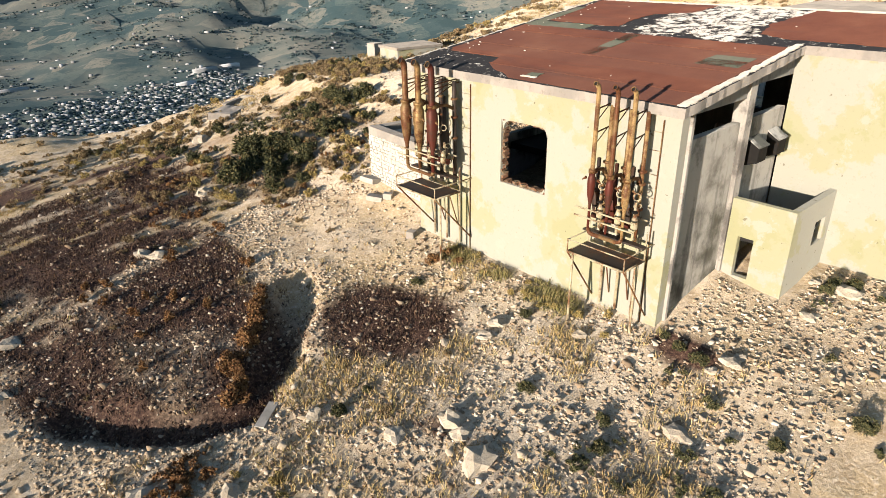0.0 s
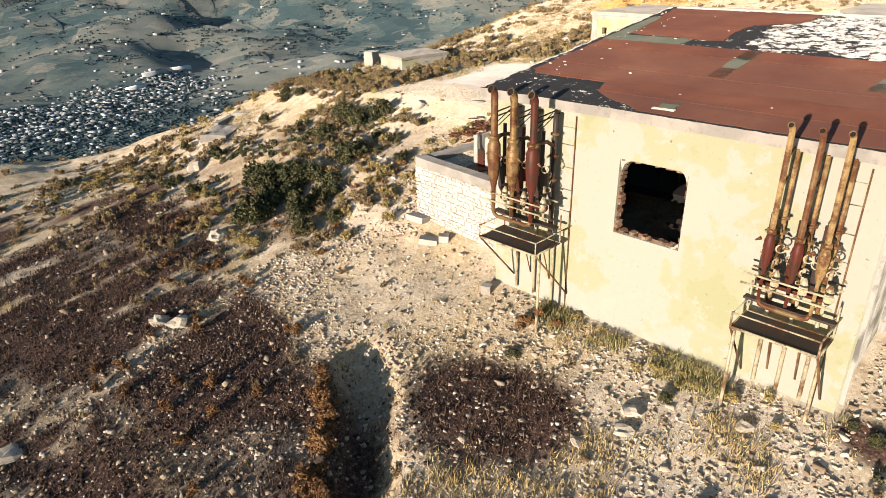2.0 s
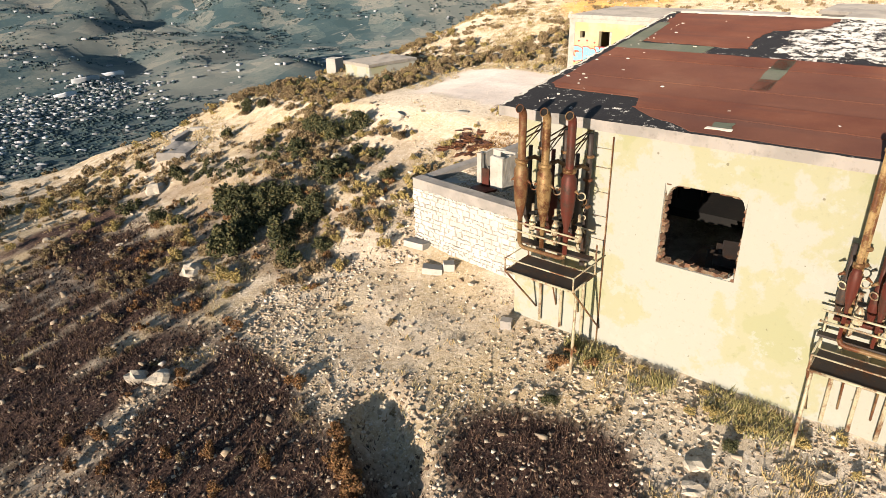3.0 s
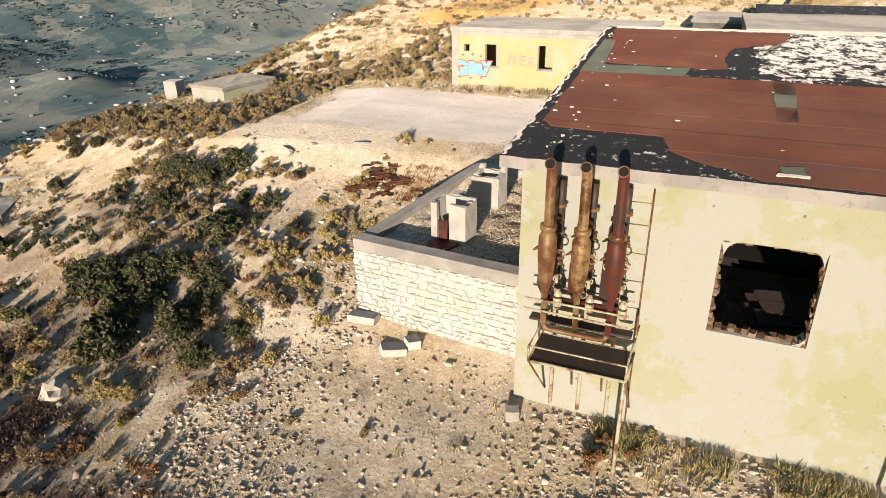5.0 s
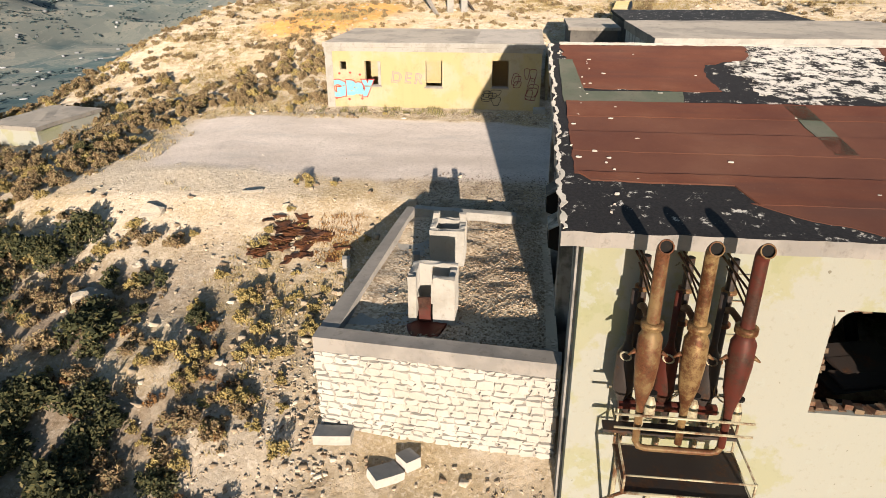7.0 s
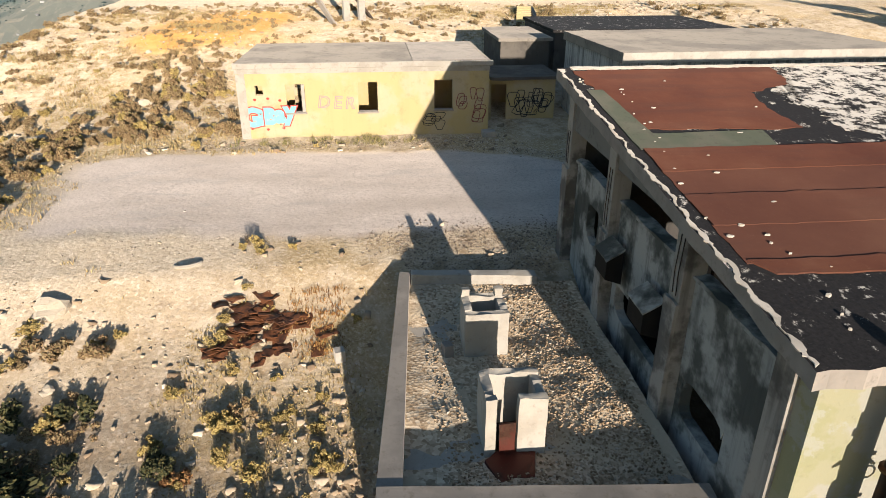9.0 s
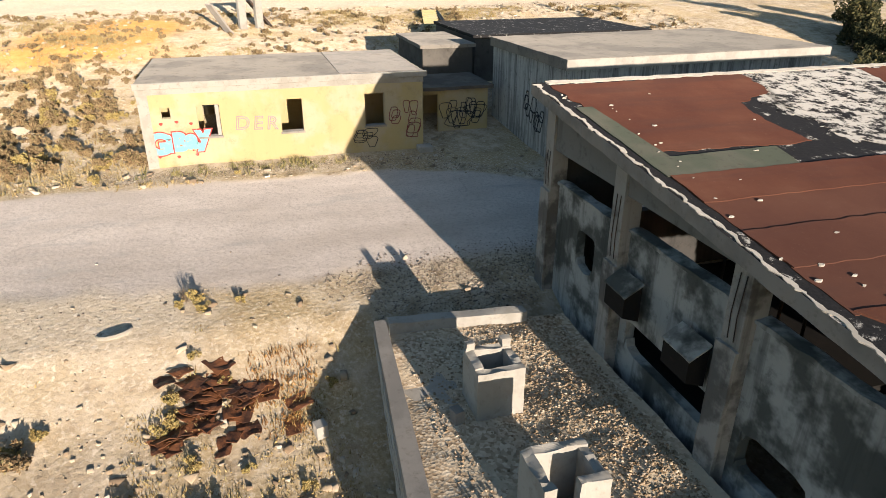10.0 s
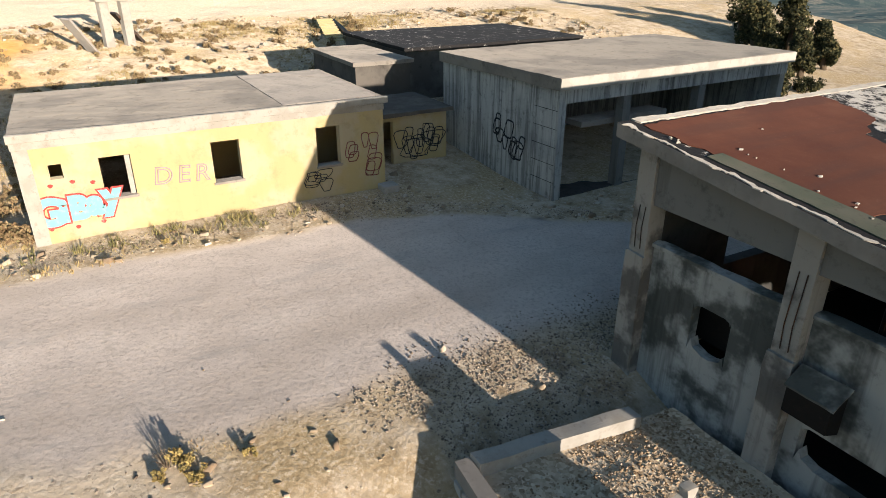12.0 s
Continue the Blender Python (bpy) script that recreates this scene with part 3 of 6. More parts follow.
# roof slab: one plate in the shape of an L that rises to the east
bm = bmesh.new()
outline = [(RX0, RY0), (EX0 - 0.05, RY0), (EX0 - 0.05, EY0 - 0.1), (RX1, EY0 - 0.1), (RX1, RY1), (RX0, RY1)]
pts = []
for (xa, ya), (xb, yb) in zip(outline, outline[1:] + outline[:1]):
    n = max(2, int(math.hypot(xb - xa, yb - ya) / 0.18))
    for i in range(n):
        t = i / n
        j = noise.noise_vector(Vector((xa + (xb - xa) * t, ya + (yb - ya) * t, 3)) * 4.0) * 0.035
        pts.append((xa + (xb - xa) * t + j.x, ya + (yb - ya) * t + j.y))
top = [bm.verts.new((x, y, roof_z(x))) for x, y in pts]
low = [bm.verts.new((x, y, roof_z(x) - 0.24)) for x, y in pts]
bm.faces.new(top)
# underside in the same dark colour, for the shade below the roof
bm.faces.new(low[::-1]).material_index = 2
for i in range(len(pts)):
    k = (i + 1) % len(pts)
    f = bm.faces.new((top[i], low[i], low[k], top[k]))
    f.material_index = 1
bmesh.ops.recalc_face_normals(bm, faces=bm.faces[:])
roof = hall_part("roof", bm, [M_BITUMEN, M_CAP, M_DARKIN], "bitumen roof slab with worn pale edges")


def sheet(name, corners, mat, lift, jag=0.03, parent=None, seed=0, stepsize=0.12):
    """A sheet of roofing lying on the slab, with an uneven outline."""
    bm = bmesh.new()
    ring = []
    for (xa, ya), (xb, yb) in zip(corners, corners[1:] + corners[:1]):
        n = max(1, int(math.hypot(xb - xa, yb - ya) / stepsize))
        for i in range(n):
            t = i / n
            x, y = xa + (xb - xa) * t, ya + (yb - ya) * t
            j = noise.noise_vector(Vector((x * 3.1, y * 3.1, seed))) * jag + noise.noise_vector(Vector((x * 11, y * 11, seed))) * jag * 0.5
            ring.append((x + j.x, y + j.y))
    a = [bm.verts.new((x - HX, y - HY, roof_z(x) + lift)) for x, y in ring]
    b = [bm.verts.new((x - HX, y - HY, roof_z(x) - 0.005)) for x, y in ring]
    bm.faces.new(a)
    for i in range(len(a)):
        k = (i + 1) % len(a)
        bm.faces.new((a[i], b[i], b[k], a[k]))
    bmesh.ops.recalc_face_normals(bm, faces=bm.faces[:])
    ob = part(name, bm, mat, parent)
    return ob


# red felt lies in strips across the slope, each lapping the next
lanes = [14.12, 15.05, 16.0, 16.95, 17.85, 18.75, 19.62]
for k, (x0, x1) in enumerate(zip(lanes, lanes[1:])):
    y1 = (13.75, 14.9, 17.45, 17.45, 17.45, 17.45)[k]
    cs = [(x0, 7.95), (x1 + 0.05, 7.95), (x1 + 0.05, y1), (x0, y1)]
    if k == 0:
        cs = [(x0, 7.95), (x1 + 0.05, 7.95), (x1 + 0.05, 14.8), (14.6, 14.1), (14.45, 13.6), (x0, 13.1)]
    if k == 1:
        cs = [(x0, 7.95), (x1 + 0.05, 7.95), (x1 + 0.05, 17.4), (x1 - 0.28, 17.2), (x1 - 0.30, 14.9), (x0, 14.7)]
    sheet("felt_strip", cs, M_RED, 0.010 + 0.014 * (k % 2), 0.03, roof, k)
sheet("felt_strip", [(20.45, 13.95), (21.7, 14.1), (22.6, 13.9), (23.1, 12.7), (24.4, 12.45), (24.35, 17.42), (20.6, 17.1)], M_RED, 0.014, 0.10, roof, 11)
sheet("felt_strip", [(20.6, 4.0), (24.35, 4.0), (24.35, 9.1), (22.3, 9.6), (20.9, 9.3), (20.6, 8.4)], M_RED, 0.014, 0.12, roof, 12)
sheet("felt_strip", [(20.4, -2.8), (24.35, -2.8), (24.35, 3.9), (20.4, 3.9)], M_RED, 0.016, 0.05, roof, 13)
sheet("green_felt", [(19.66, 14.95), (20.40, 14.85), (20.36, 17.0), (22.9, 17.15), (22.9, 17.5), (19.66, 17.5)], M_GREENFELT, 0.020, 0.02, roof, 14)
sheet("green_felt", [(17.05, 12.45), (19.62, 12.5), (19.62, 12.95), (17.03, 12.86)], M_GREENFELT, 0.024, 0.02, roof, 15)
sheet("green_felt", [(14.43, 12.40), (14.82, 12.42), (14.78, 12.82), (14.40, 12.78)], M_GREENFELT, 0.026, 0.05, roof, 16)
sheet("edge_crust", [(14.38, 12.36), (14.46, 12.36), (14.46, 12.84), (14.36, 12.84)], M_FLECK, 0.031, 0.05, roof, 26, 0.06)
sheet("green_felt", [(17.3, 8.2), (18.3, 8.2), (18.3, 9.3), (17.3, 9.4)], M_GREENFELT, 0.024, 0.02, roof, 17)
sheet("white_coating", [(19.75, 9.6), (20.6, 9.2), (21.4, 9.9), (23.0, 9.7), (24.45, 7.6), (24.45, 13.0), (23.4, 12.6), (22.6, 13.4), (21.6, 13.2), (20.6, 13.3), (19.9, 12.6), (20.1, 11.2)], M_WHITEROOF, 0.010, 0.34, roof, 18, 0.05)
sheet("edge_crust", [(14.1, 17.655), (19.0, 17.66), (24.5, 17.64), (24.5, 17.72), (14.06, 17.72)], M_PALESLAB, 0.014, 0.10, roof, 21, 0.06)
sheet("edge_crust", [(14.1, 7.74), (20.1, 7.74), (20.1, 7.98), (17.0, 7.90), (14.1, 7.96)], M_FLECK, 0.030, 0.06, roof, 22, 0.06)
sheet("edge_crust", [(24.42, -2.8), (24.6, -2.8), (24.6, 17.4), (24.42, 17.4)], M_FLECK, 0.028, 0.05, roof, 23, 0.08)
rng = random.Random(3)
for i in range(42):
    x, y = rng.uniform(14.3, 24.2), rng.choice((rng.uniform(8.2, 17.3), rng.uniform(16.4, 17.5)))
    r = rng.uniform(0.014, 0.042)
    n = 7
    bm = bmesh.new()
    ring = [(x - HX + 0.65 * r * rng.uniform(0.3, 1.4) * math.cos(6.283 * k / n), y - HY + 1.1 * r * rng.uniform(0.3, 1.3) * math.sin(6.283 * k / n)) for k in range(n)]
    a = [bm.verts.new((p, q, roof_z(p + HX) + 0.030)) for p, q in ring]
    b = [bm.verts.new((p * 1.0 + (p - x + HX) * 0.3, q + (q - y + HY) * 0.3, roof_z(p + HX) - 0.01)) for p, q in ring]
    bm.faces.new(a)
    for k in range(n):
        bm.faces.new((a[k], b[k], b[(k + 1) % n], a[(k + 1) % n]))
    bmesh.ops.recalc_face_normals(bm, faces=bm.faces[:])
    part("crust_fleck", bm, M_FLECK, roof)

# annex against the south side
annex = tagged(empty("open_annex", 18.8, 6.9, 0.4), "small roofless cream plastered annex with a doorway", "outbuilding")


def annex_part(name, bm, mat, label=""):
    bmesh.ops.translate(bm, verts=bm.verts[:], vec=(-18.8, -6.9, -0.4))
    return part(name, bm, mat, annex, label)


annex_part("wall", panel(bmesh.new(), (17.5, 7.80), (17.5, 6.12), 0.1, 2.98, 0.18, [(0.30, 0.74, 0.75, 1.93)]), M_CREAM)
annex_part("wall", panel(bmesh.new(), (17.68, 6.12), (EX0 - 0.01, 6.12), 0.1, 2.98, 0.18, [(1.35, 2.05, 1.6, 2.3)]), M_CREAM)
# bitumen black here also holds the deep shadow behind the parapet
annex_part("roof", rough_up(box(17.69, EX0 - 0.01, 6.31, 7.90, 1.75, 1.93), 4, 0.015, 3), M_BITUMEN, "flat roof sunk behind the parapet, shadow put into its black")
# ---- raised platform with stone faces ----
PA, PB, PC, PD = Vector((15.80, 22.32)), Vector((23.25, 21.68)), Vector((22.9, 18.4)), Vector((15.38, 17.46))
platform = tagged(empty("stone_platform", 19, 20, 0), "gravel-topped platform behind a whitewashed stone wall", "platform")


def plat_part(name, bm, mat, label=""):
    bmesh.ops.translate(bm, verts=bm.verts[:], vec=(-19, -20, 0))
    return part(name, bm, mat, platform, label)


def prism(poly, z0, z1):
    bm = bmesh.new()
    lo = [bm.verts.new((p[0], p[1], z0)) for p in poly]
    hi = [bm.verts.new((p[0], p[1], z1)) for p in poly]
    bm.faces.new(lo[::-1])
    bm.faces.new(hi)
    for i in range(len(poly)):
        k = (i + 1) % len(poly)
        bm.faces.new((lo[i], lo[k], hi[k], hi[i]))
    bmesh.ops.recalc_face_normals(bm, faces=bm.faces[:])
    return bm


def inset_line(a, b, w):
    """a-b moved w to its right."""
    d = (b - a).normalized()
    n = Vector((d.y, -d.x)) * w
    return a + n, b + n


core = prism([PA + Vector((0.06, -0.06)), PB + Vector((-0.06, -0.06)), PC + Vector((-0.06, 0.06)), Vector((16, 17.46)), PD + Vector((0.06, 0))], -0.4, 2.46)
plat_part("core", core, M_LIME)
capw = 0.42
n0, n1 = inset_line(PA, PB, capw)
w0, w1 = inset_line(PD, PA, capw)
cap_w = prism([PD, PA, PA + Vector((capw, -0.02)), w0], 2.40, 2.72)
plat_part("coping", rough_up(cap_w, 5, 0.015, 1), M_CAP)
cap_n = prism([PA + Vector((capw, -0.02)), PB, PB + Vector((-0.02, -0.26)), PA + Vector((capw, -0.40))], 2.40, 2.70)
plat_part("coping", rough_up(cap_n, 5, 0.015, 2), M_CAP)
cap_e = prism([PB + Vector((-0.30, -0.27)), PB + Vector((0.0, -0.27)), PC, PC + Vector((-0.30, 0))], 2.40, 2.76)
plat_part("coping", rough_up(cap_e, 5, 0.025, 3), M_WHITEBLOCK)


def gravel_material():
    m, nt, b, pos = material("platform_gravel")
    v = nt.nodes.new("ShaderNodeTexVoronoi")
    v.inputs["Scale"].default_value = 16
    nt.links.new(pos, v.inputs["Vector"])
    c = ramp(nt, v.outputs["Color"], [(0.1, (0.36, 0.26, 0.165)), (0.5, (0.62, 0.49, 0.34)), (0.9, (0.80, 0.69, 0.53))])
    big = noise_of(nt, pos, 1.1, 5, 0.6)
    c = mixc(nt, step(nt, big, 0.5, 0.64), c, (0.64, 0.53, 0.38))
    finish(nt, b, c, 0.95, maths(nt, "ADD", v.outputs["Distance"], noise_of(nt, pos, 8, 6, 0.7)), 0.28, 0.03)
    return m


M_GRAVEL = gravel_material()
bm = bmesh.new()
n = 46
grid = []
for i in range(n + 1):
    row = []
    for j in range(n + 1):
        p = (PD + Vector((0.3, 0))).lerp(PC + Vector((-0.2, -0.9)), i / n).lerp((PA + Vector((0.3, -0.25))).lerp(PB + Vector((-0.2, -0.2)), i / n), j / n)
        row.append(bm.verts.new((p.x, p.y, 2.50 + 0.10 * float(fbm(p.x, p.y, 1.0, 4, 3)))))
    grid.append(row)
for i in range(n):
    for j in range(n):
        bm.faces.new((grid[i][j], grid[i + 1][j], grid[i + 1][j + 1], grid[i][j + 1])).smooth = True
plat_part("gravel_bed", bm, M_GRAVEL)

# ---- yellow house ----
house = tagged(empty("yellow_house", 37.6, 22.4, 3.0), "low yellow plastered house with empty windows and graffiti", "house")


def house_part(name, bm, mat, label=""):
    bmesh.ops.translate(bm, verts=bm.verts[:], vec=(-37.6, -22.4, -3.0))
    return part(name, bm, mat, house, label)


win = [(24.78, 25.52, 4.10, 5.18), (22.00, 22.76, 4.08, 5.22), (19.05, 19.78, 4.10, 5.26), (26.36, 26.66, 4.78, 5.15)]
Y1, Y0 = 27.32, 17.62
house_part("wall", panel(bmesh.new(), (34.7, Y1), (34.7, Y0), 2.4, 5.78, 0.28, [(Y1 - b, Y1 - a, c, d) for a, b, c, d in win]), M_YELLOW, "sunlit yellow plaster front with painted tags")
house_part("wall", panel(bmesh.new(), (34.98, Y0), (40.5, Y0), 2.4, 5.78, 0.25, [(0.9, 1.7, 3.1, 5.0)]), M_YELLOW)
house_part("wall", panel(bmesh.new(), (40.5, Y0), (40.5, Y1), 2.4, 5.78, 0.25, [(6.9, 8.2, 4.0, 5.2), (2.2, 3.2, 4.0, 5.2)]), M_YELLOW)
house_part("wall", panel(bmesh.new(), (40.5, Y1), (34.98, Y1), 2.4, 5.78, 0.25), M_YELLOW)
house_part("partition", panel(bmesh.new(), (37.6, Y0 + 0.3), (37.6, Y1 - 0.3), 2.9, 5.78, 0.12, [(6.6, 7.6, 3.0, 5.2)]), M_YELLOW)
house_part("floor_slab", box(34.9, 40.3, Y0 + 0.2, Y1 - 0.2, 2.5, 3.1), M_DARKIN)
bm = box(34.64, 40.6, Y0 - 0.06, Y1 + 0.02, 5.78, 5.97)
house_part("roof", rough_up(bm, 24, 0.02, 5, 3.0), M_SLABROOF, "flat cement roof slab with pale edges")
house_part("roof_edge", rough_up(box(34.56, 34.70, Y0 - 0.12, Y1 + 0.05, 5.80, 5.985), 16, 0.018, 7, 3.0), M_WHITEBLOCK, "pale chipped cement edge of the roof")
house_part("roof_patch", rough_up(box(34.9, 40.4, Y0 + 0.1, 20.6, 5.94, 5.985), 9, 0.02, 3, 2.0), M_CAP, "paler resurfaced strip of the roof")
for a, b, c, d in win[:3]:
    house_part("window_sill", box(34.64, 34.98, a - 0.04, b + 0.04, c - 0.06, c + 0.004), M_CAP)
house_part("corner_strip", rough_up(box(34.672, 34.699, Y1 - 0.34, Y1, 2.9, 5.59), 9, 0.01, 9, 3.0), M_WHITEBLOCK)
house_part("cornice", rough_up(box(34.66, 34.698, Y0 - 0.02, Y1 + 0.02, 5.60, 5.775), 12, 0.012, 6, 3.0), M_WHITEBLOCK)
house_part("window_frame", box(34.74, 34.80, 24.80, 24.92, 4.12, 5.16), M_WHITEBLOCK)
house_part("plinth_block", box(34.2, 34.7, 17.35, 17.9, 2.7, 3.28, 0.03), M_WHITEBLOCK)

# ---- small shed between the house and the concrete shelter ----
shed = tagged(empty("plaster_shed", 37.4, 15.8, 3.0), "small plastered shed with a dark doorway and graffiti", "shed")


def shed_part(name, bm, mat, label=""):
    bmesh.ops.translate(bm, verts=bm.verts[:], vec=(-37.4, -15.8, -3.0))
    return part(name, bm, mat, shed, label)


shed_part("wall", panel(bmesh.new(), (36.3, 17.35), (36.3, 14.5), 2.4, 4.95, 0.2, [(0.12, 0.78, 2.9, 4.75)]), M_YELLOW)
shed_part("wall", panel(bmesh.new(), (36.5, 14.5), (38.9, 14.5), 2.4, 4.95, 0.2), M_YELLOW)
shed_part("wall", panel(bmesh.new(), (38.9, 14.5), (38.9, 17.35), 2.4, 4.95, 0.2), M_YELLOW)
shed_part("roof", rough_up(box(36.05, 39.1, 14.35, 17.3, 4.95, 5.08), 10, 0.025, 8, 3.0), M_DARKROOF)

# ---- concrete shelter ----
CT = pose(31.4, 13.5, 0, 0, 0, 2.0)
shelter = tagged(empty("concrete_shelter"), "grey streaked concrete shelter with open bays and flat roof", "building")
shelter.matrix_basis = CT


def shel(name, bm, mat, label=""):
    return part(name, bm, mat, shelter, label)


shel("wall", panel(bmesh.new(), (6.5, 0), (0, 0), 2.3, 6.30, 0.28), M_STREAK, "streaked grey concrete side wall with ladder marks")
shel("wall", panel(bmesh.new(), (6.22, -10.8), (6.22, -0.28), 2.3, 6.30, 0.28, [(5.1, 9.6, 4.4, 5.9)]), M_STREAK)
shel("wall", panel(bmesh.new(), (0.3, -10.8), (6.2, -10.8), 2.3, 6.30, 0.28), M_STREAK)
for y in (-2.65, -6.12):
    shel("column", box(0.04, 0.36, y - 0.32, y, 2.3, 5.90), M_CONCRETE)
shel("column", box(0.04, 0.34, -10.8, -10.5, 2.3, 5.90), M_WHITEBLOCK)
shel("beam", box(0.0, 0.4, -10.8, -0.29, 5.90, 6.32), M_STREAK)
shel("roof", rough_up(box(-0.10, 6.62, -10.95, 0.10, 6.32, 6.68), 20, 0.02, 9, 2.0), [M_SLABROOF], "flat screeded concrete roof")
# strip in a paler cement, with the sun on this edge put into its colour
shel("fascia", rough_up(box(-0.15, -0.104, -10.95, 0.10, 6.32, 6.66), 14, 0.012, 12, 3.0), M_PALESLAB, "roof slab edge, paled to look sunlit")
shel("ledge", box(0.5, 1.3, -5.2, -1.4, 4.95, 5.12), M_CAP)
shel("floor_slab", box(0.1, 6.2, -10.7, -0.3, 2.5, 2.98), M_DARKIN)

# ---- low volumes behind ----
for nm, lab, (x0, x1, y0, y1, z0, z1) in (("block_store", "low plain concrete store behind the shed", (40.6, 45.5, 13.75, 16.1, 2.6, 6.1)), ("rear_store", "low concrete store with a dark tarred roof", (42.5, 49.5, 3.5, 13.0, 3.2, 6.25))):
    st = tagged(empty(nm, (x0 + x1) / 2, (y0 + y1) / 2, z0), lab, "outbuilding")
    cx, cy = (x0 + x1) / 2, (y0 + y1) / 2
    # dark wall colour takes the place of the shadow lying over the block store
    part("wall", box(x0 - cx, x1 - cx, y0 - cy, y1 - cy, 0, z1 - z0 - 0.15), M_DARKROOF, st)
    part("roof", rough_up(box(x0 - cx - 0.12, x1 - cx + 0.12, y0 - cy - 0.12, y1 - cy + 0.12, z1 - z0 - 0.15, z1 - z0), 8, 0.02, 4), M_BITUMEN if nm == "rear_store" else M_SLABROOF, st)


# ---- broken brick round the window hole ----
def brick_mesh(name, mat, sx, sy, sz, seed):
    bm = box(-sx / 2, sx / 2, -sy / 2, sy / 2, -sz / 2, sz / 2)
    for v in bm.verts:
        v.co += noise.noise_vector(v.co * 9 + Vector((seed, seed, 0))) * 0.02
    me = bpy.data.meshes.new(name)
    bm.to_mesh(me)
    bm.free()
    me.materials.append(mat)
    return me


def piece(name, me, parent, m):
    ob = new(name, me)
    ob.parent = parent
    ob.matrix_basis = m
    return ob


rng = random.Random(11)
bricks = [brick_mesh("brick", M_BRICKEDGE, 0.20, 0.13, 0.085, k) for k in range(5)]
edge = []
for i in range(19):
    edge.append((13.56 - rng.uniform(-0.02, 0.07), 2.86 + i * 0.098))
    edge.append((11.77 + rng.uniform(-0.04, 0.04), 2.86 + i * 0.098))
for i in range(14):
    edge.append((11.84 + i * 0.125, 2.80 + rng.uniform(-0.03, 0.04)))
    edge.append((11.84 + i * 0.125, 4.75 + rng.uniform(-0.06, 0.02)))
for c in ((13.47, 4.67), (13.38, 4.70), (13.49, 4.58), (13.42, 4.62), (11.87, 4.66), (11.95, 4.70), (11.84, 4.58), (11.86, 2.86)):
    edge.append(c)
for y, z in edge:
    piece("brick", rng.choice(bricks), west_wall, pose(14.50 - HX + rng.uniform(-0.03, 0.08), y - HY, z, rng.uniform(-12, 12), rng.uniform(-10, 10), rng.uniform(-15, 15)))

for (y, z), pts in (((13.54, 4.72), [(0, 0), (-0.34, 0), (-0.14, -0.08), (-0.05, -0.30)]), ((11.80, 4.72), [(0, 0), (0.22, 0), (0.10, -0.07), (0.04, -0.26)]), ((11.80, 2.80), [(0, 0), (0.25, 0), (0.12, 0.06), (0.05, 0.16)])):
    bm = prism([(p, q) for p, q in pts], -0.16, 0.16)
    hall_corner = part("plaster_corner", rough_up(bm, 3, 0.012, 5, 6), M_CREAM, west_wall)
    hall_corner.matrix_basis = Matrix.Translation((14.535 - HX, y - HY, z)) @ Matrix(((0, 0, 1, 0), (1, 0, 0, 0), (0, 1, 0, 0), (0, 0, 0, 1)))

# ---- stones of the platform face ----
def stone_face(parent, a, b, z0f, z1, out, seed, h0=0.15, w0=0.24):
    """Rough courses of stones on a face from a to b; out points away from it."""
    rng = random.Random(seed)
    d = (b - a)
    length = d.length
    d = d.normalized()
    z = 0.45
    row = 0
    while z < z1 - 0.06:
        h = min(rng.uniform(0.75, 1.3) * h0, z1 - z)
        s = -0.1 + rng.uniform(0, 0.2)
        while s < length:
            w = min(rng.uniform(0.6, 1.5) * w0, length - s)
            if w > 0.07 and z + h > z0f(s):
                bm = bmesh.new()
                fr, bk = [], []
                g = 0.005
                k = [(max(s, 0) + g, z + g), (s + w - g, z + g), (s + w - g, z + h - g), (max(s, 0) + g, z + h - g)]
                pts = []
                for q in range(4):
                    (s0, q0), (s1, q1) = k[q], k[(q + 1) % 4]
                    pts.append((s0 + rng.uniform(-0.03, 0.04), q0 + rng.uniform(-0.03, 0.03)))
                    pts.append(((s0 + s1) / 2 + rng.uniform(-0.05, 0.05), (q0 + q1) / 2 + rng.uniform(-0.03, 0.03)))
                proud = rng.uniform(0.004, 0.018)
                cs, cz = sum(p[0] for p in pts) / 8, sum(p[1] for p in pts) / 8
                for ps, pz in pts:
                    base = a + d * ps
                    bk.append(bm.verts.new((base.x - 19 - out.x * 0.05, base.y - 20 - out.y * 0.05, pz)))
                    ps2, pz2 = ps + (cs - ps) * 0.12, pz + (cz - pz) * 0.14
                    base = a + d * ps2
                    fr.append(bm.verts.new((base.x - 19 + out.x * proud, base.y - 20 + out.y * proud, pz2)))
                bm.faces.new(fr)
                for q in range(8):
                    bm.faces.new((bk[q], bk[(q + 1) % 8], fr[(q + 1) % 8], fr[q]))
                bmesh.ops.recalc_face_normals(bm, faces=bm.faces[:])
                part("stone", bm, M_WHITESTONE, parent)
            s += w
        z += h
        row += 1


stone_face(platform, PD, PA, lambda s: 0.5, 2.40, Vector((-1, 0.09)), 5)
na, nb = PA + Vector((0.02, 0)), PB
stone_face(platform, na, nb, lambda s: 0.9 + 0.15 * s, 2.40, Vector((0.086, 1)), 6, 0.2, 0.42)

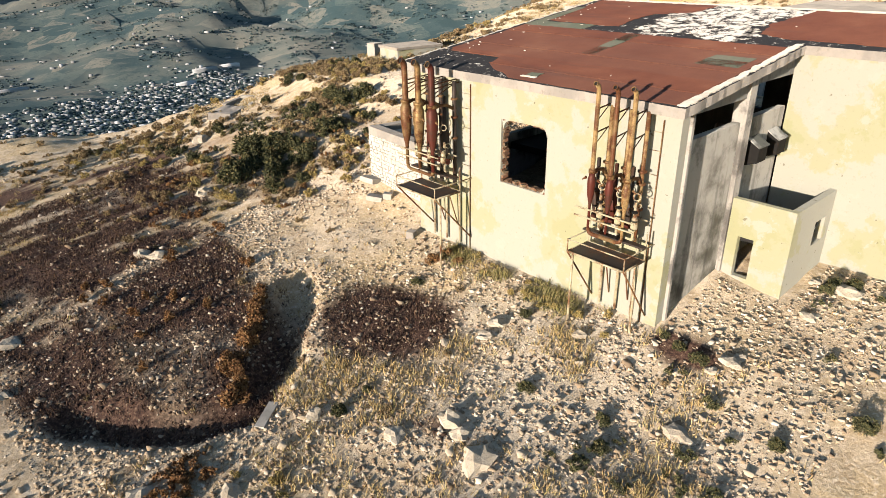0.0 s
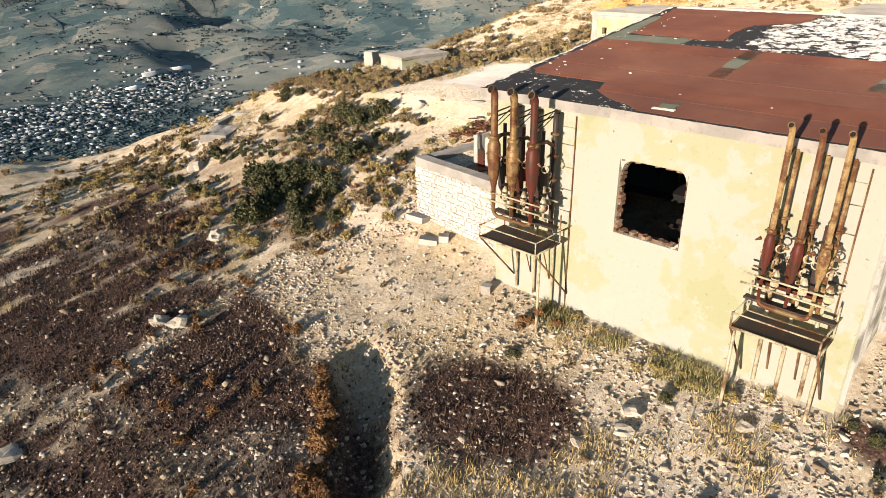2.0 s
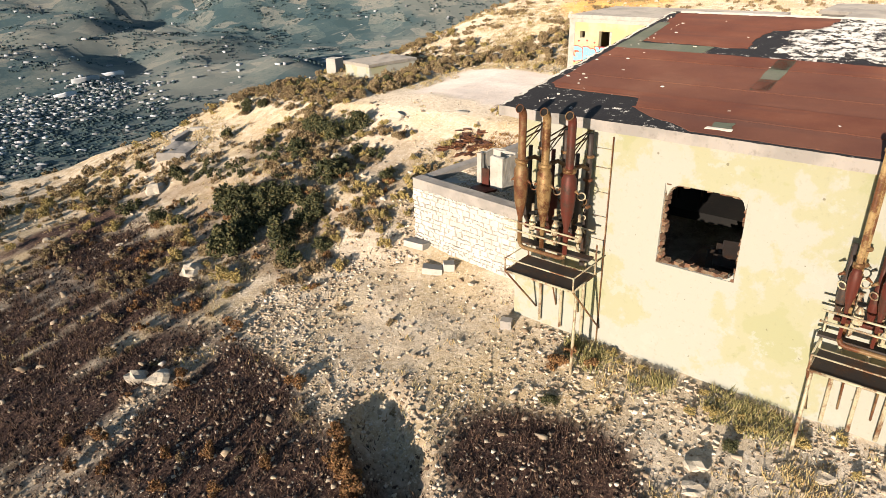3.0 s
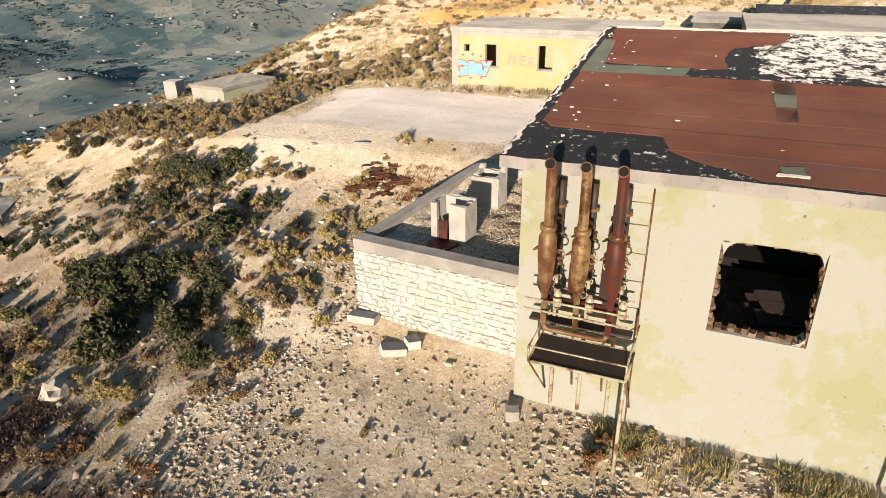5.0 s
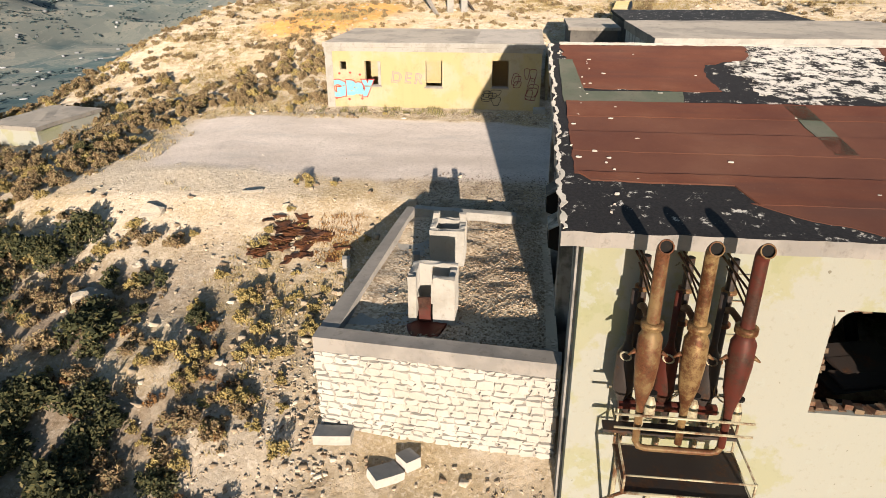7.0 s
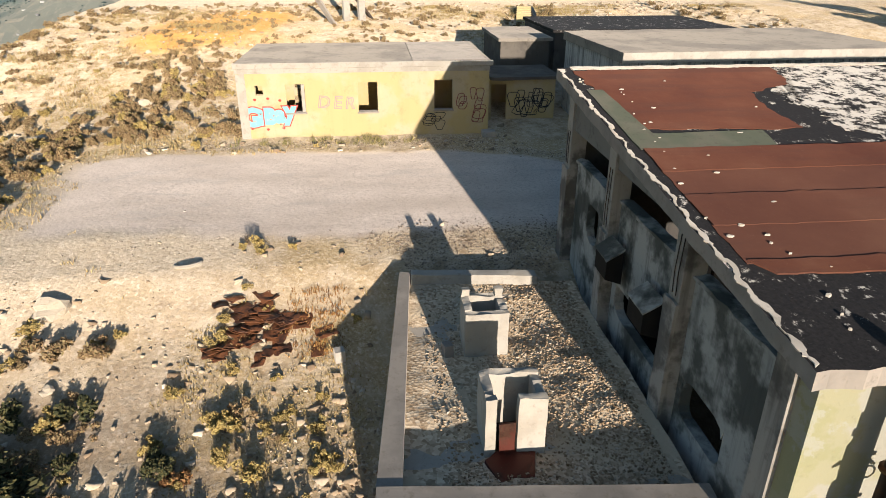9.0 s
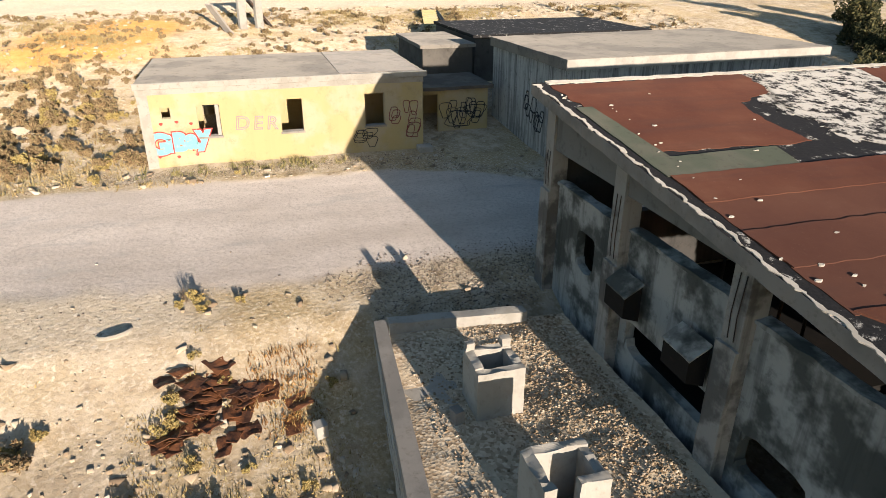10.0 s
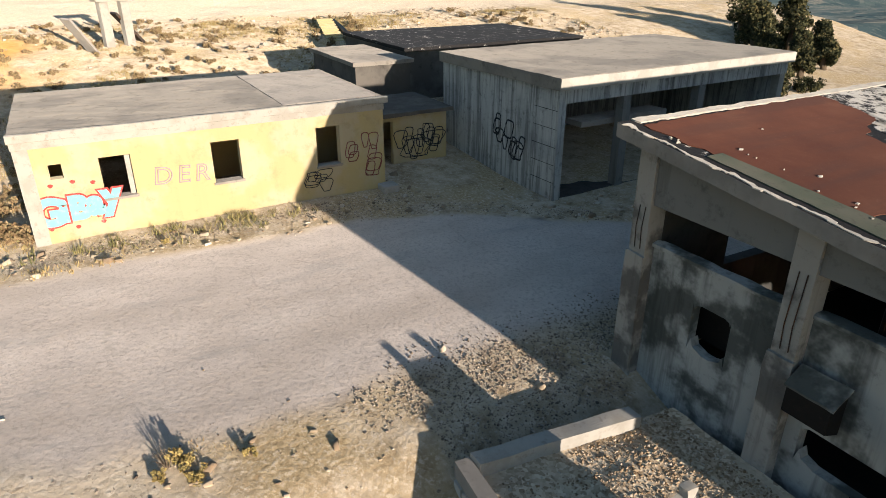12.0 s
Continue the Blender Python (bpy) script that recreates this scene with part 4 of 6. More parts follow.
# ---- vent shafts on the platform ----
def vent_shaft(name, x0, x1, y0, y1, z0, z1, open_west, seed, label):
    th = tagged(empty(name, (x0 + x1) / 2, (y0 + y1) / 2, z0), label, "vent shaft", "vent shafts on the platform")
    lx, ly, h, t = (x1 - x0) / 2, (y1 - y0) / 2, z1 - z0, 0.15
    rng = random.Random(seed)

    def side(ax, bx, ay, by, hh):
        bm = box(ax, bx, ay, by, 0, hh)
        bmesh.ops.subdivide_edges(bm, edges=bm.edges[:], cuts=5, use_grid_fill=True)
        for v in bm.verts:
            j = noise.noise_vector(v.co * 5 + Vector((seed, 0, 0))) * 0.012
            if v.co.z > hh - 0.01:
                j.z += 0.05 * noise.noise(Vector((v.co.x * 5 + seed, v.co.y * 5, 1)))
            v.co += j
        part("shaft_wall", bm, M_WHITEBLOCK, th)

    side(lx - t, lx, -ly, ly, h)
    side(-lx + t, lx - t, -ly, -ly + t, h * 0.96)
    side(-lx + t, lx - t, ly - t, ly, h)
    if open_west:
        side(-lx, -lx + t, -ly, -ly + 0.46, h)
        side(-lx, -lx + t, ly - 0.17, ly, h * 1.02)
        bm = box(-lx - 0.02, -lx + 0.02, -ly + 0.50, ly - 0.22, 0.0, h * 0.62)
        part("rusted_plate", rough_up(bm, 4, 0.03, 4, 4), M_RUSTRED, th, "rust-red steel plate in the broken side")
    else:
        side(-lx, -lx + t, -ly, ly, h * 0.97)
        for y in (-ly + 0.09, ly - 0.09):
            part("broken_corner", rough_up(box(lx - 0.14, lx, y - 0.085, y + 0.085, h - 0.05, h + 0.16), 3, 0.03, seed + y, 5), M_WHITEBLOCK, th)
    # black floor puts the shade at the shaft's bottom into its colour
    part("shaft_floor", box(-lx + t, lx - t, -ly + t, ly - t, 0.0, 0.15), M_BLACKSHADE, th)
    return th


vent_shaft("vent_shaft", 16.95, 17.80, 19.60, 20.58, 2.42, 3.55, True, 1, "whitewashed block shaft with a broken rusty side")
vent_shaft("vent_shaft", 19.78, 20.60, 19.66, 20.52, 2.42, 3.46, False, 2, "whitewashed square block shaft with a chipped open top")
loose = tagged(part("hollow_block", rough_up(box(-0.11, 0.11, -0.09, 0.09, 0, 0.3), 3, 0.012, 2, 5), M_CAP), "small grey hollow concrete block on the gravel", "block")
loose.matrix_basis = pose(19.85, 20.86, 2.46, 0, 0, 12)
spill = tagged(part("rust_puddle", rough_up(prism([(-0.35, -0.25), (0.2, -0.4), (0.35, 0.1), (0.1, 0.45), (-0.4, 0.3)], -0.05, 0.035), 3, 0.03, 7, 4), M_RUSTRED), "rust-stained debris spilled before the open shaft", "debris")
spill.matrix_basis = pose(16.72, 20.15, 2.50)


# ---- exhaust stacks on the west wall ----
def ring_part(name, c, axis, r, w, mat, parent):
    bm = bmesh.new()
    axis = Vector(axis).normalized()
    u = axis.orthogonal().normalized()
    v = axis.cross(u)
    pts = [Vector(c) + (u * math.cos(a) + v * math.sin(a)) * r for a in [2 * math.pi * k / 12 for k in range(13)]]
    tube(bm, pts, w, 6, False)
    return part(name, bm, mat, parent)


def exhaust_stack(y_mid, ys, mats, lengths, tray_y0, tray_y1, tray_z, foot_ys, foot_z, conduit_y, px, label, fat=1.0, bodies=()):
    th = tagged(empty("exhaust_stack", 14.35, y_mid, 0), label, "exhaust pipes", "exhaust stacks on the hall")
    for k, (y, mat, (ztop, zf, zbell, zcone, zlow)) in enumerate(zip(ys, mats, lengths)):
        y -= y_mid
        bm = bmesh.new()
        arc = [(px - 0.20 * (1 - math.cos(a)), y, ztop - 0.20 + 0.20 * math.sin(a)) for a in [radians(15 * q) for q in range(6)]]
        tube(bm, [(px, y, zf), (px, y, ztop - 0.5)] + arc, 0.0 + 0.093 * fat, 14, False)
        pipe = part("stack_pipe", bm, mat, th)
        # black disc stands in for the dark hollow of the pipe
        part("pipe_mouth", tube(bmesh.new(), [arc[-2], Vector(arc[-2]) + Vector((-0.02, 0, 0.005))], 0.088 * fat, 14), M_BLACKSHADE, pipe)
        ring_part("mouth_rim", arc[-1], (-0.9, 0, 0.4), 0.093 * fat, 0.012, M_RUST, pipe)
        part("flange", tube(bmesh.new(), [(px, y, zf - 0.05), (px, y, zf - 0.045), (px, y, zf + 0.045), (px, y, zf + 0.05)], [fat * 0.10, fat * 0.155, fat * 0.155, fat * 0.10], 16), M_RUSTTAN, pipe)
        bm = bmesh.new()
        tube(bm, [(px, y, zf - 0.05), (px, y, zf - 0.13), (px, y, zf - 0.20), (px, y, zbell), (px, y, (zbell + zcone) / 2), (px, y, zcone), (px, y, zlow)], [fat * r for r in (0.12, 0.135, 0.17, 0.175, 0.145, 0.060, 0.055)], 16)
        sil = part("silencer", bm, bodies[k] if bodies else mat, th)
        for s in (-1, 1):
            part("lug", tube(bmesh.new(), [(px, y + s * 0.17, zbell + 0.12), (px, y + s * 0.27, zbell + 0.05)], [0.04, 0.015], 6), M_RUST, sil)
        # second cone and riser close to the wall, widened and darkened to add the shadow there
        bm = bmesh.new()
        rx = px * 0.48
        tube(bm, [(rx, y + 0.16, zlow + 0.25), (rx, y + 0.16, zlow + 0.5), (rx, y + 0.16, zbell - 0.35), (rx, y + 0.16, zbell - 0.2), (rx, y + 0.16, zbell - 0.1), (rx, y + 0.16, zf + 0.2)], [0.05, 0.16 * fat, 0.15 * fat, 0.07, 0.05, 0.05], 12)
        part("riser", bm, M_DARKSTEEL if k != 1 else M_RUSTRED, th)
        bp = part("back_pipe", tube(bmesh.new(), [(-0.30, y, 2.35), (-0.30, y, zbell), (-0.30, y, zf + 0.2), (-0.30, y, ztop - 0.62)], 0.068 * (0.5 + 0.5 * fat), 12), M_DARKSTEEL if fat == 1 else M_TANPIPE, th)
        # black disc on the closed end, drawn as the shade of an open pipe
        part("pipe_mouth", tube(bmesh.new(), [(-0.30, y, ztop - 0.63), (-0.30, y, ztop - 0.612)], 0.055 * (0.5 + 0.5 * fat), 12), M_BLACKSHADE, bp)
        for zz in (zbell - 0.55, zbell + 0.1, zf + 0.1):
            part("flange", tube(bmesh.new(), [(-0.30, y, zz - 0.03), (-0.30, y, zz - 0.025), (-0.30, y, zz + 0.025), (-0.30, y, zz + 0.03)], [0.06, 0.115, 0.115, 0.06], 12), M_RUST, bp)
        elbow = [(px, y, zf - 0.1), (px * 0.75, y + 0.02, zf - 0.02), (px * 0.5, y + 0.02, zf - 0.05), (-0.30, y, zf - 0.22)]
        part("elbow_pipe", tube(bmesh.new(), elbow, 0.052, 10), M_RUST, th)
        part("drain_pipe", tube(bmesh.new(), [(px * 0.7, y - 0.13, zcone + 0.25), (px * 0.7, y - 0.13, zlow), (px * 0.55, y - 0.10, zlow - 0.1)], 0.034, 8), M_FRAME, th)
        for z in (ztop - 0.62, (ztop + zf) / 2 - 0.12):
            part("bracket", bar(bmesh.new(), (px, y, z), (0.02, y + 0.1, z + 0.05), 0.03), M_RUST, th)
            part("brace", bar(bmesh.new(), (px, y, z - 0.3), (-0.3, y + 0.1, z), 0.022), M_RUST, th)
        ring_part("clamp_ring", (px * 0.75, y - 0.17, zbell - 0.1), (1, 0.5, 0), 0.09, 0.016, M_FRAME, th)
        ring_part("clamp_ring", (px * 0.6, y + 0.2, zbell - 0.3), (1, -0.4, 0.2), 0.08, 0.015, M_FRAME, th)
        ring_part("clamp_ring", (px * 0.55, y - 0.1, zcone + 0.1), (0.6, 0.6, 0.3), 0.085, 0.015, M_FRAME, th)
        part("valve", tube(bmesh.new(), [(px * 0.8, y - 0.2, zlow + 0.22), (px * 0.8, y - 0.2, zlow + 0.30), (px * 0.8, y - 0.2, zlow + 0.52), (px * 0.8, y - 0.2, zlow + 0.66)], [0.03, 0.085, 0.08, 0.03], 10), M_FRAME, th)
        part("valve_wheel", tube(bmesh.new(), [(px * 0.8 - 0.02, y - 0.2, zlow + 0.70), (px * 0.8 - 0.02, y - 0.2, zlow + 0.73)], 0.075, 12), M_BLACKSHADE, th)
        for q in range(5):
            zq = zlow + 0.15 + 0.24 * q
            ring_part("clamp_ring", (px * (0.35 + 0.12 * (q % 3)), y + 0.12 * math.sin(2.4 * q + k), zq), (math.cos(q), math.sin(1.7 * q + k), 0.3), 0.07, 0.013, M_FRAME if q % 2 else M_RUST, th)
    lo, hi = min(ys) - y_mid, max(ys) - y_mid
    zl = lengths[0][4]
    man = [(px, lo, zl), (px, lo + 0.05, zl - 0.1), (px, lo + 0.15, zl - 0.13), (px, hi - 0.15, zl - 0.13), (px, hi - 0.05, zl - 0.1), (px, hi, zl)]
    part("manifold", tube(bmesh.new(), man, 0.05, 12), M_RUST, th)
    man = [(px * 0.5, lo - 0.05, zl + 0.2), (px * 0.5, hi + 0.2, zl + 0.2)]
    part("manifold", tube(bmesh.new(), man, 0.085, 12), M_RUSTRED, th)
    for z, x in ((zl + 0.52, px - 0.1), (zl + 0.44, px * 0.45), (zl + 0.3, px - 0.12)):
        part("rail", bar(bmesh.new(), (x, lo - 0.36, z), (x, hi + 0.36, z + 0.02), 0.035), M_FRAME, th)
    part("support_plate", rough_up(box(px * 0.62, px * 0.42, lo - 0.4, hi + 0.4, zl - 0.27, zl - 0.22), 3, 0.008, 1), M_DARKSTEEL, th)
    # service platform
    a, b = tray_y0 - y_mid, tray_y1 - y_mid
    fx, bx = px - 0.36, px * 0.42
    tray = part("grating", rough_up(box(fx, bx, a, b, tray_z - 0.02, tray_z + 0.015), 4, 0.006, 3), M_DARKSTEEL, th, "dark rusted grating deck")
    for p, q in (((fx, a, tray_z), (fx, b, tray_z)), ((bx, a, tray_z), (bx, b, tray_z)), ((fx, a, tray_z), (bx, a, tray_z)), ((fx, b, tray_z), (bx, b, tray_z))):
        part("deck_edge", bar(bmesh.new(), p, q, 0.045), M_FRAME, th)
    for z in (tray_z + 0.34,):
        for p, q in (((fx, a, z), (fx, b, z)), ((fx, b, z), (0, b, z)), ((fx, a, z), (0, a, z))):
            part("rail", bar(bmesh.new(), p, q, 0.028), M_FRAME, th)
    for y in (a, b):
        part("rail_post", bar(bmesh.new(), (fx, y, tray_z), (fx, y, tray_z + 0.36), 0.032), M_FRAME, th)
        part("rail_post", bar(bmesh.new(), (bx, y, tray_z), (bx, y, zl + 0.1), 0.032), M_FRAME, th)
        part("brace", bar(bmesh.new(), (fx, y, tray_z), (-0.02, y, tray_z - 1.7), 0.038), M_RUST, th)
        part("brace", bar(bmesh.new(), (bx, y * 0.35, tray_z), (-0.02, y * 0.35, tray_z - 1.45), 0.032), M_RUST, th)
    for x, y in foot_ys:
        part("leg", bar(bmesh.new(), (x, y - y_mid, tray_z), (x * 1.03, y - y_mid, foot_z), 0.055), M_FRAME, th)
    for y in (lo, (lo + hi) / 2, hi):
        part("post", bar(bmesh.new(), (-0.10, y, zl - 0.2), (-0.10, y, 0.25), 0.06), M_FRAME, th)
    part("conduit", tube(bmesh.new(), [(-0.03, conduit_y - y_mid, 5.55), (-0.03, conduit_y - y_mid, 0.1)], 0.018, 6), M_RUST, th)
    for z in (3.0, 3.6, 4.2, 4.8, 5.25):
        part("rung", bar(bmesh.new(), (-0.04, conduit_y - y_mid, z), (-0.04, conduit_y - y_mid + 0.40, z), 0.010), M_FRAME, th)
    return th


exhaust_stack(15.72, (16.48, 15.86, 15.24), (M_RUST, M_RUSTTAN, M_RUSTRED), ((6.24, 5.00, 4.44, 3.62, 2.98),) * 3, 14.78, 16.64, 2.28, ((-1.3, 14.82),), -0.25, 14.82, -1.21, "rusty exhaust pipes with silencers over a service deck")
exhaust_stack(9.08, (9.60, 9.07, 8.60), (M_TANPIPE, M_RUST, M_TANPIPE), ((6.38, 4.24, 3.92, 3.36, 2.72), (6.36, 4.20, 3.86, 3.28, 2.72), (6.38, 4.22, 3.90, 3.40, 2.72)), 8.22, 9.92, 2.08, ((-1.08, 9.88), (-0.55, 8.3)), -0.3, 8.35, -0.92, "slim rusty exhaust pipes over a small steel deck", 0.60, (M_RUSTRED, M_RUSTRED, M_TANPIPE))

# ---- vent hoods and niche on the north side ----
def vent_hood(x, z, w, label):
    th = tagged(empty("vent_hood", x, 17.36, z), label, "vent hood", "vent hoods on the hall")
    bm = bmesh.new()
    vs = [bm.verts.new(p) for p in ((-w / 2, 0, -0.42), (w / 2, 0, -0.42), (w / 2, 0, 0.32), (-w / 2, 0, 0.32), (-w / 2, 0.34, -0.30), (w / 2, 0.34, -0.30), (w / 2, 0.34, 0.12), (-w / 2, 0.34, 0.12))]
    for f in ((0, 1, 5, 4), (4, 5, 6, 7), (0, 4, 7, 3), (1, 2, 6, 5), (0, 3, 2, 1)):
        bm.faces.new([vs[i] for i in f])
    bmesh.ops.recalc_face_normals(bm, faces=bm.faces[:])
    part("hood_body", bm, M_BLACKSHADE, th)
    bm = box(-w / 2 - 0.04, w / 2 + 0.04, 0, 0.36, 0, 0.03)
    for v in bm.verts:
        v.co.z += 0.33 - v.co.y * 0.62
    part("hood_top", rough_up(bm, 3, 0.012, 3, 4), M_OLDWALL, th, "pale worn sloping top")
    return th


vent_hood(20.42, 4.20, 0.66, "dark steel vent hood with pale top on the wall")
vent_hood(18.52, 4.12, 0.68, "dark steel vent hood with pale top on the wall")
for x, z in ((18.35, 4.15), (19.55, 4.15)):
    south = vent_hood(x, z, 0.52, "vent hood with tan sloping top on the shaded wall")
    south.matrix_basis = pose(x, 7.945, z, 0, 0, 180)
# panel added behind the wall hole; its black stands in for the niche's shade
niche = tagged(part("niche_box", panel(bmesh.new(), (23.1, 16.75), (21.6, 16.75), 3.6, 4.9, 0.06), M_BLACKSHADE), "black panel added behind a square wall hole as its shade", "board")

# ---- inside the hall ----
cab = tagged(empty("switch_cabinet", 16.0, 12.45, 0.35), "rusty steel switch cabinet with a tilted lid", "cabinet")
part("body", box(-0.55, 0.55, -0.62, 0.62, 0, 2.05, 0.02), M_DARKSTEEL, cab)
part("lid", rough_up(box(-0.65, 0.6, -0.72, 0.72, 2.05, 2.13), 3, 0.03, 2), M_RUST, cab)
for k in range(3):
    part("door", box(-0.58, -0.555, -0.58 + 0.4 * k, -0.22 + 0.4 * k, 0.1, 1.9, 0.006), M_DARKSTEEL, cab)
stack = tagged(empty("board_stack", 16.2, 12.2, 2.48), "loose stack of dark brown boards on the cabinet", "boards")
for k in range(6):
    x, z = -0.5 + 0.36 * (k % 3), 0.02 + 0.12 * (k // 3) + 0.05 * (k % 3)
    ob = part("board", rough_up(box(-0.22, 0.22, -0.75, 0.6, 0, 0.05), 2, 0.012, k), M_DARKSTEEL, stack)
    ob.matrix_basis = pose(x, 0.1 * (k % 2) - 0.25 * (k // 3), z, 3, -9, 18)
bench = tagged(empty("steel_bench", 20.2, 14.6, 2.55), "toppled plank bench with sunlit boards indoors", "bench")
for k in range(4):
    part("board", rough_up(box(-0.9, 0.9, -0.45 + 0.23 * k, -0.25 + 0.23 * k, 2.35, 2.39), 2, 0.01, k), M_RUSTTAN, bench)
for x in (-0.8, 0.8):
    part("leg", bar(bmesh.new(), (x, -0.35, 0), (x, -0.3, 2.36), 0.06), M_DARKSTEEL, bench)
    part("leg", bar(bmesh.new(), (x, 0.35, 0), (x, 0.3, 2.36), 0.06), M_DARKSTEEL, bench)
for k, (y, lab) in enumerate(((13.1, "fallen dark steel beam leaning inside the hall"), (11.4, "fallen dark steel beam leaning inside the hall"))):
    bm = bmesh.new()
    bar(bm, (0, 0, 0), (2.2, 0.6, 3.9), 0.2)
    b = tagged(part("fallen_beam", bm, M_DARKSTEEL), lab, "beam")
    b.matrix_basis = pose(17.6, y - 2.4, 0.4)


# ---- graffiti on the walls ----
def paint(name, col):
    m, nt, b, pos = material(name)
    n = noise_of(nt, pos, 9, 5, 0.6)
    c = mixc(nt, step(nt, n, 0.5, 0.75), col, tuple(min(1, v * 0.6 + 0.22) for v in col))
    finish(nt, b, c, 0.8)
    return m


P_CYAN, P_RED, P_LILAC, P_BLACK, P_MAROON = paint("cyan_spray", (0.22, 0.50, 0.53)), paint("red_spray", (0.50, 0.06, 0.05)), paint("lilac_spray", (0.36, 0.27, 0.28)), paint("black_spray", (0.03, 0.03, 0.035)), paint("maroon_spray", (0.22, 0.07, 0.06))


def letters(text, size, offset, mat, m, parent, stroke=0.0, squeeze=1.0, shear=0.0):
    cu = bpy.data.curves.new("letters", "FONT")
    cu.body, cu.size, cu.offset, cu.extrude, cu.shear, cu.space_character = text, size, offset, 0.002, shear, squeeze
    cu.resolution_u = 5
    if stroke:
        cu.fill_mode, cu.bevel_depth, cu.bevel_resolution, cu.extrude = "NONE", stroke, 0, 0.0
    tmp = new("tmp", cu)
    me = bpy.data.meshes.new_from_object(tmp.evaluated_get(bpy.context.evaluated_depsgraph_get()))
    bpy.data.objects.remove(tmp)
    bpy.data.curves.remove(cu)
    me.materials.append(mat)
    ob = new("letters", me)
    ob.parent = parent
    ob.matrix_basis = m
    return ob


def loops(parent, name, mat, m, spans, r, seed):
    """Looping spray lines that spell nothing; each span is (u0, u1, v0, v1)."""
    rng = random.Random(seed)
    for u0, u1, v0, v1 in spans:
        for q in range(3):
            cu, cv = rng.uniform(u0, u1), rng.uniform(v0, v1)
            ru, rv = (u1 - u0) * rng.uniform(0.25, 0.5), (v1 - v0) * rng.uniform(0.25, 0.5)
            w = rng.randint(2, 4)
            pts = [(cu + ru * math.cos(a) * (1 + 0.3 * math.sin(w * a)), cv + rv * math.sin(a + 0.4 * math.sin(2 * a)), 0) for a in [2 * math.pi * k / 18 for k in range(19)]]
            ob = part(name, tube(bmesh.new(), pts, r, 4), mat, parent)
            ob.matrix_basis = m @ Matrix.Diagonal((1, 1, 0.25, 1))


FRONT = lambda y, z: pose(34.694, y, z, 90, 0, -90)
tag1 = tagged(empty("graffiti"), "cyan bubble-letter graffiti with red outline on plaster", "graffiti")
for k, (text, size, y, z) in enumerate((("G", 0.95, 27.20, 3.62), ("i", 0.80, 26.62, 3.68), ("B", 0.82, 26.40, 3.70), ("a", 0.90, 25.98, 3.76), ("y", 0.92, 25.60, 3.88))):
    for depth, grow, mat in ((34.692 - 0.0012 * k, 0.105, P_RED), (34.682 - 0.0050 * k, 0.062, P_CYAN)):
        letters(text, size, grow, mat, pose(depth, y, z, 90, 0, -90) @ Matrix.Diagonal((0.94, 1, 1, 1)), tag1)
for k, (y, z) in enumerate(((27.1, 4.5), (26.7, 4.62), (26.2, 4.66), (25.75, 4.58), (26.9, 3.5), (26.3, 3.46), (25.7, 3.5))):
    ob = part("spray_blob", prism([(0.06 * math.cos(a) * (1 + 0.2 * math.sin(3 * a)), 0.05 * math.sin(a)) for a in [6.283 * q / 12 for q in range(12)]], -0.004, 0.004), P_RED, tag1)
    ob.matrix_basis = FRONT(y, z)
tag2 = tagged(empty("graffiti"), "faded lilac outlined letters sprayed on yellow plaster", "graffiti")
letters("DER", 0.66, 0.0, P_LILAC, pose(34.694, 24.35, 4.28, 90, 3, -90), tag2, 0.016, 1.35, 0.1)
tag3 = tagged(empty("graffiti"), "maroon and dark looping tag beside the window", "graffiti")
loops(tag3, "spray_line", P_MAROON, FRONT(18.75, 4.0), [(0.0, 0.45, 0.2, 0.7), (0.4, 0.8, 0.2, 0.75), (0.3, 0.8, -0.5, 0.1)], 0.014, 4)
loops(tag3, "spray_line", P_BLACK, FRONT(20.3, 3.45), [(0.0, 0.5, 0.0, 0.4), (0.5, 1.1, 0.0, 0.45)], 0.012, 5)
tag4 = tagged(empty("graffiti"), "dense black looping tag on the shed wall", "graffiti")
SH = pose(36.294, 16.4, 3.5, 90, 0, -90)
loops(tag4, "spray_line", P_BLACK, SH, [(0.05, 0.5, 0.2, 0.9), (0.45, 0.9, 0.15, 0.95), (0.85, 1.3, 0.2, 0.9), (1.2, 1.6, 0.2, 0.95), (0.2, 1.5, 0.1, 0.8)], 0.016, 6)
tag5 = tagged(empty("graffiti"), "black outlined round tag on grey concrete", "graffiti")
CN = CT @ pose(3.1, 0.006, 4.05, 90, 0, 180)
loops(tag5, "spray_line", P_BLACK, CN, [(0.0, 0.5, 0.0, 0.75), (0.5, 1.0, 0.0, 0.7), (1.0, 1.5, -0.1, 0.65)], 0.028, 8)
for k in range(5):
    z = 3.5 + 0.55 * k
    ob = part("board_mark", box(0, 1.1, -0.006, 0.006, -0.006, 0.006), M_BLACKSHADE, shelter)
    ob.matrix_basis = pose(0.05, 0.003, z)

# ---- distant structures on the slope ----
def slab_thing(name, label, cat, x, y, z, rz, sx, sy, sz, mat, seed=0, rough=0.03, rx=0, ry=0):
    bm = rough_up(box(-sx / 2, sx / 2, -sy / 2, sy / 2, -sz * 0.3, sz), 4, rough, seed, 1.5)
    ob = tagged(part(name, bm, mat), label, cat)
    ob.matrix_basis = pose(x, y, z, rx, ry, rz)
    return ob


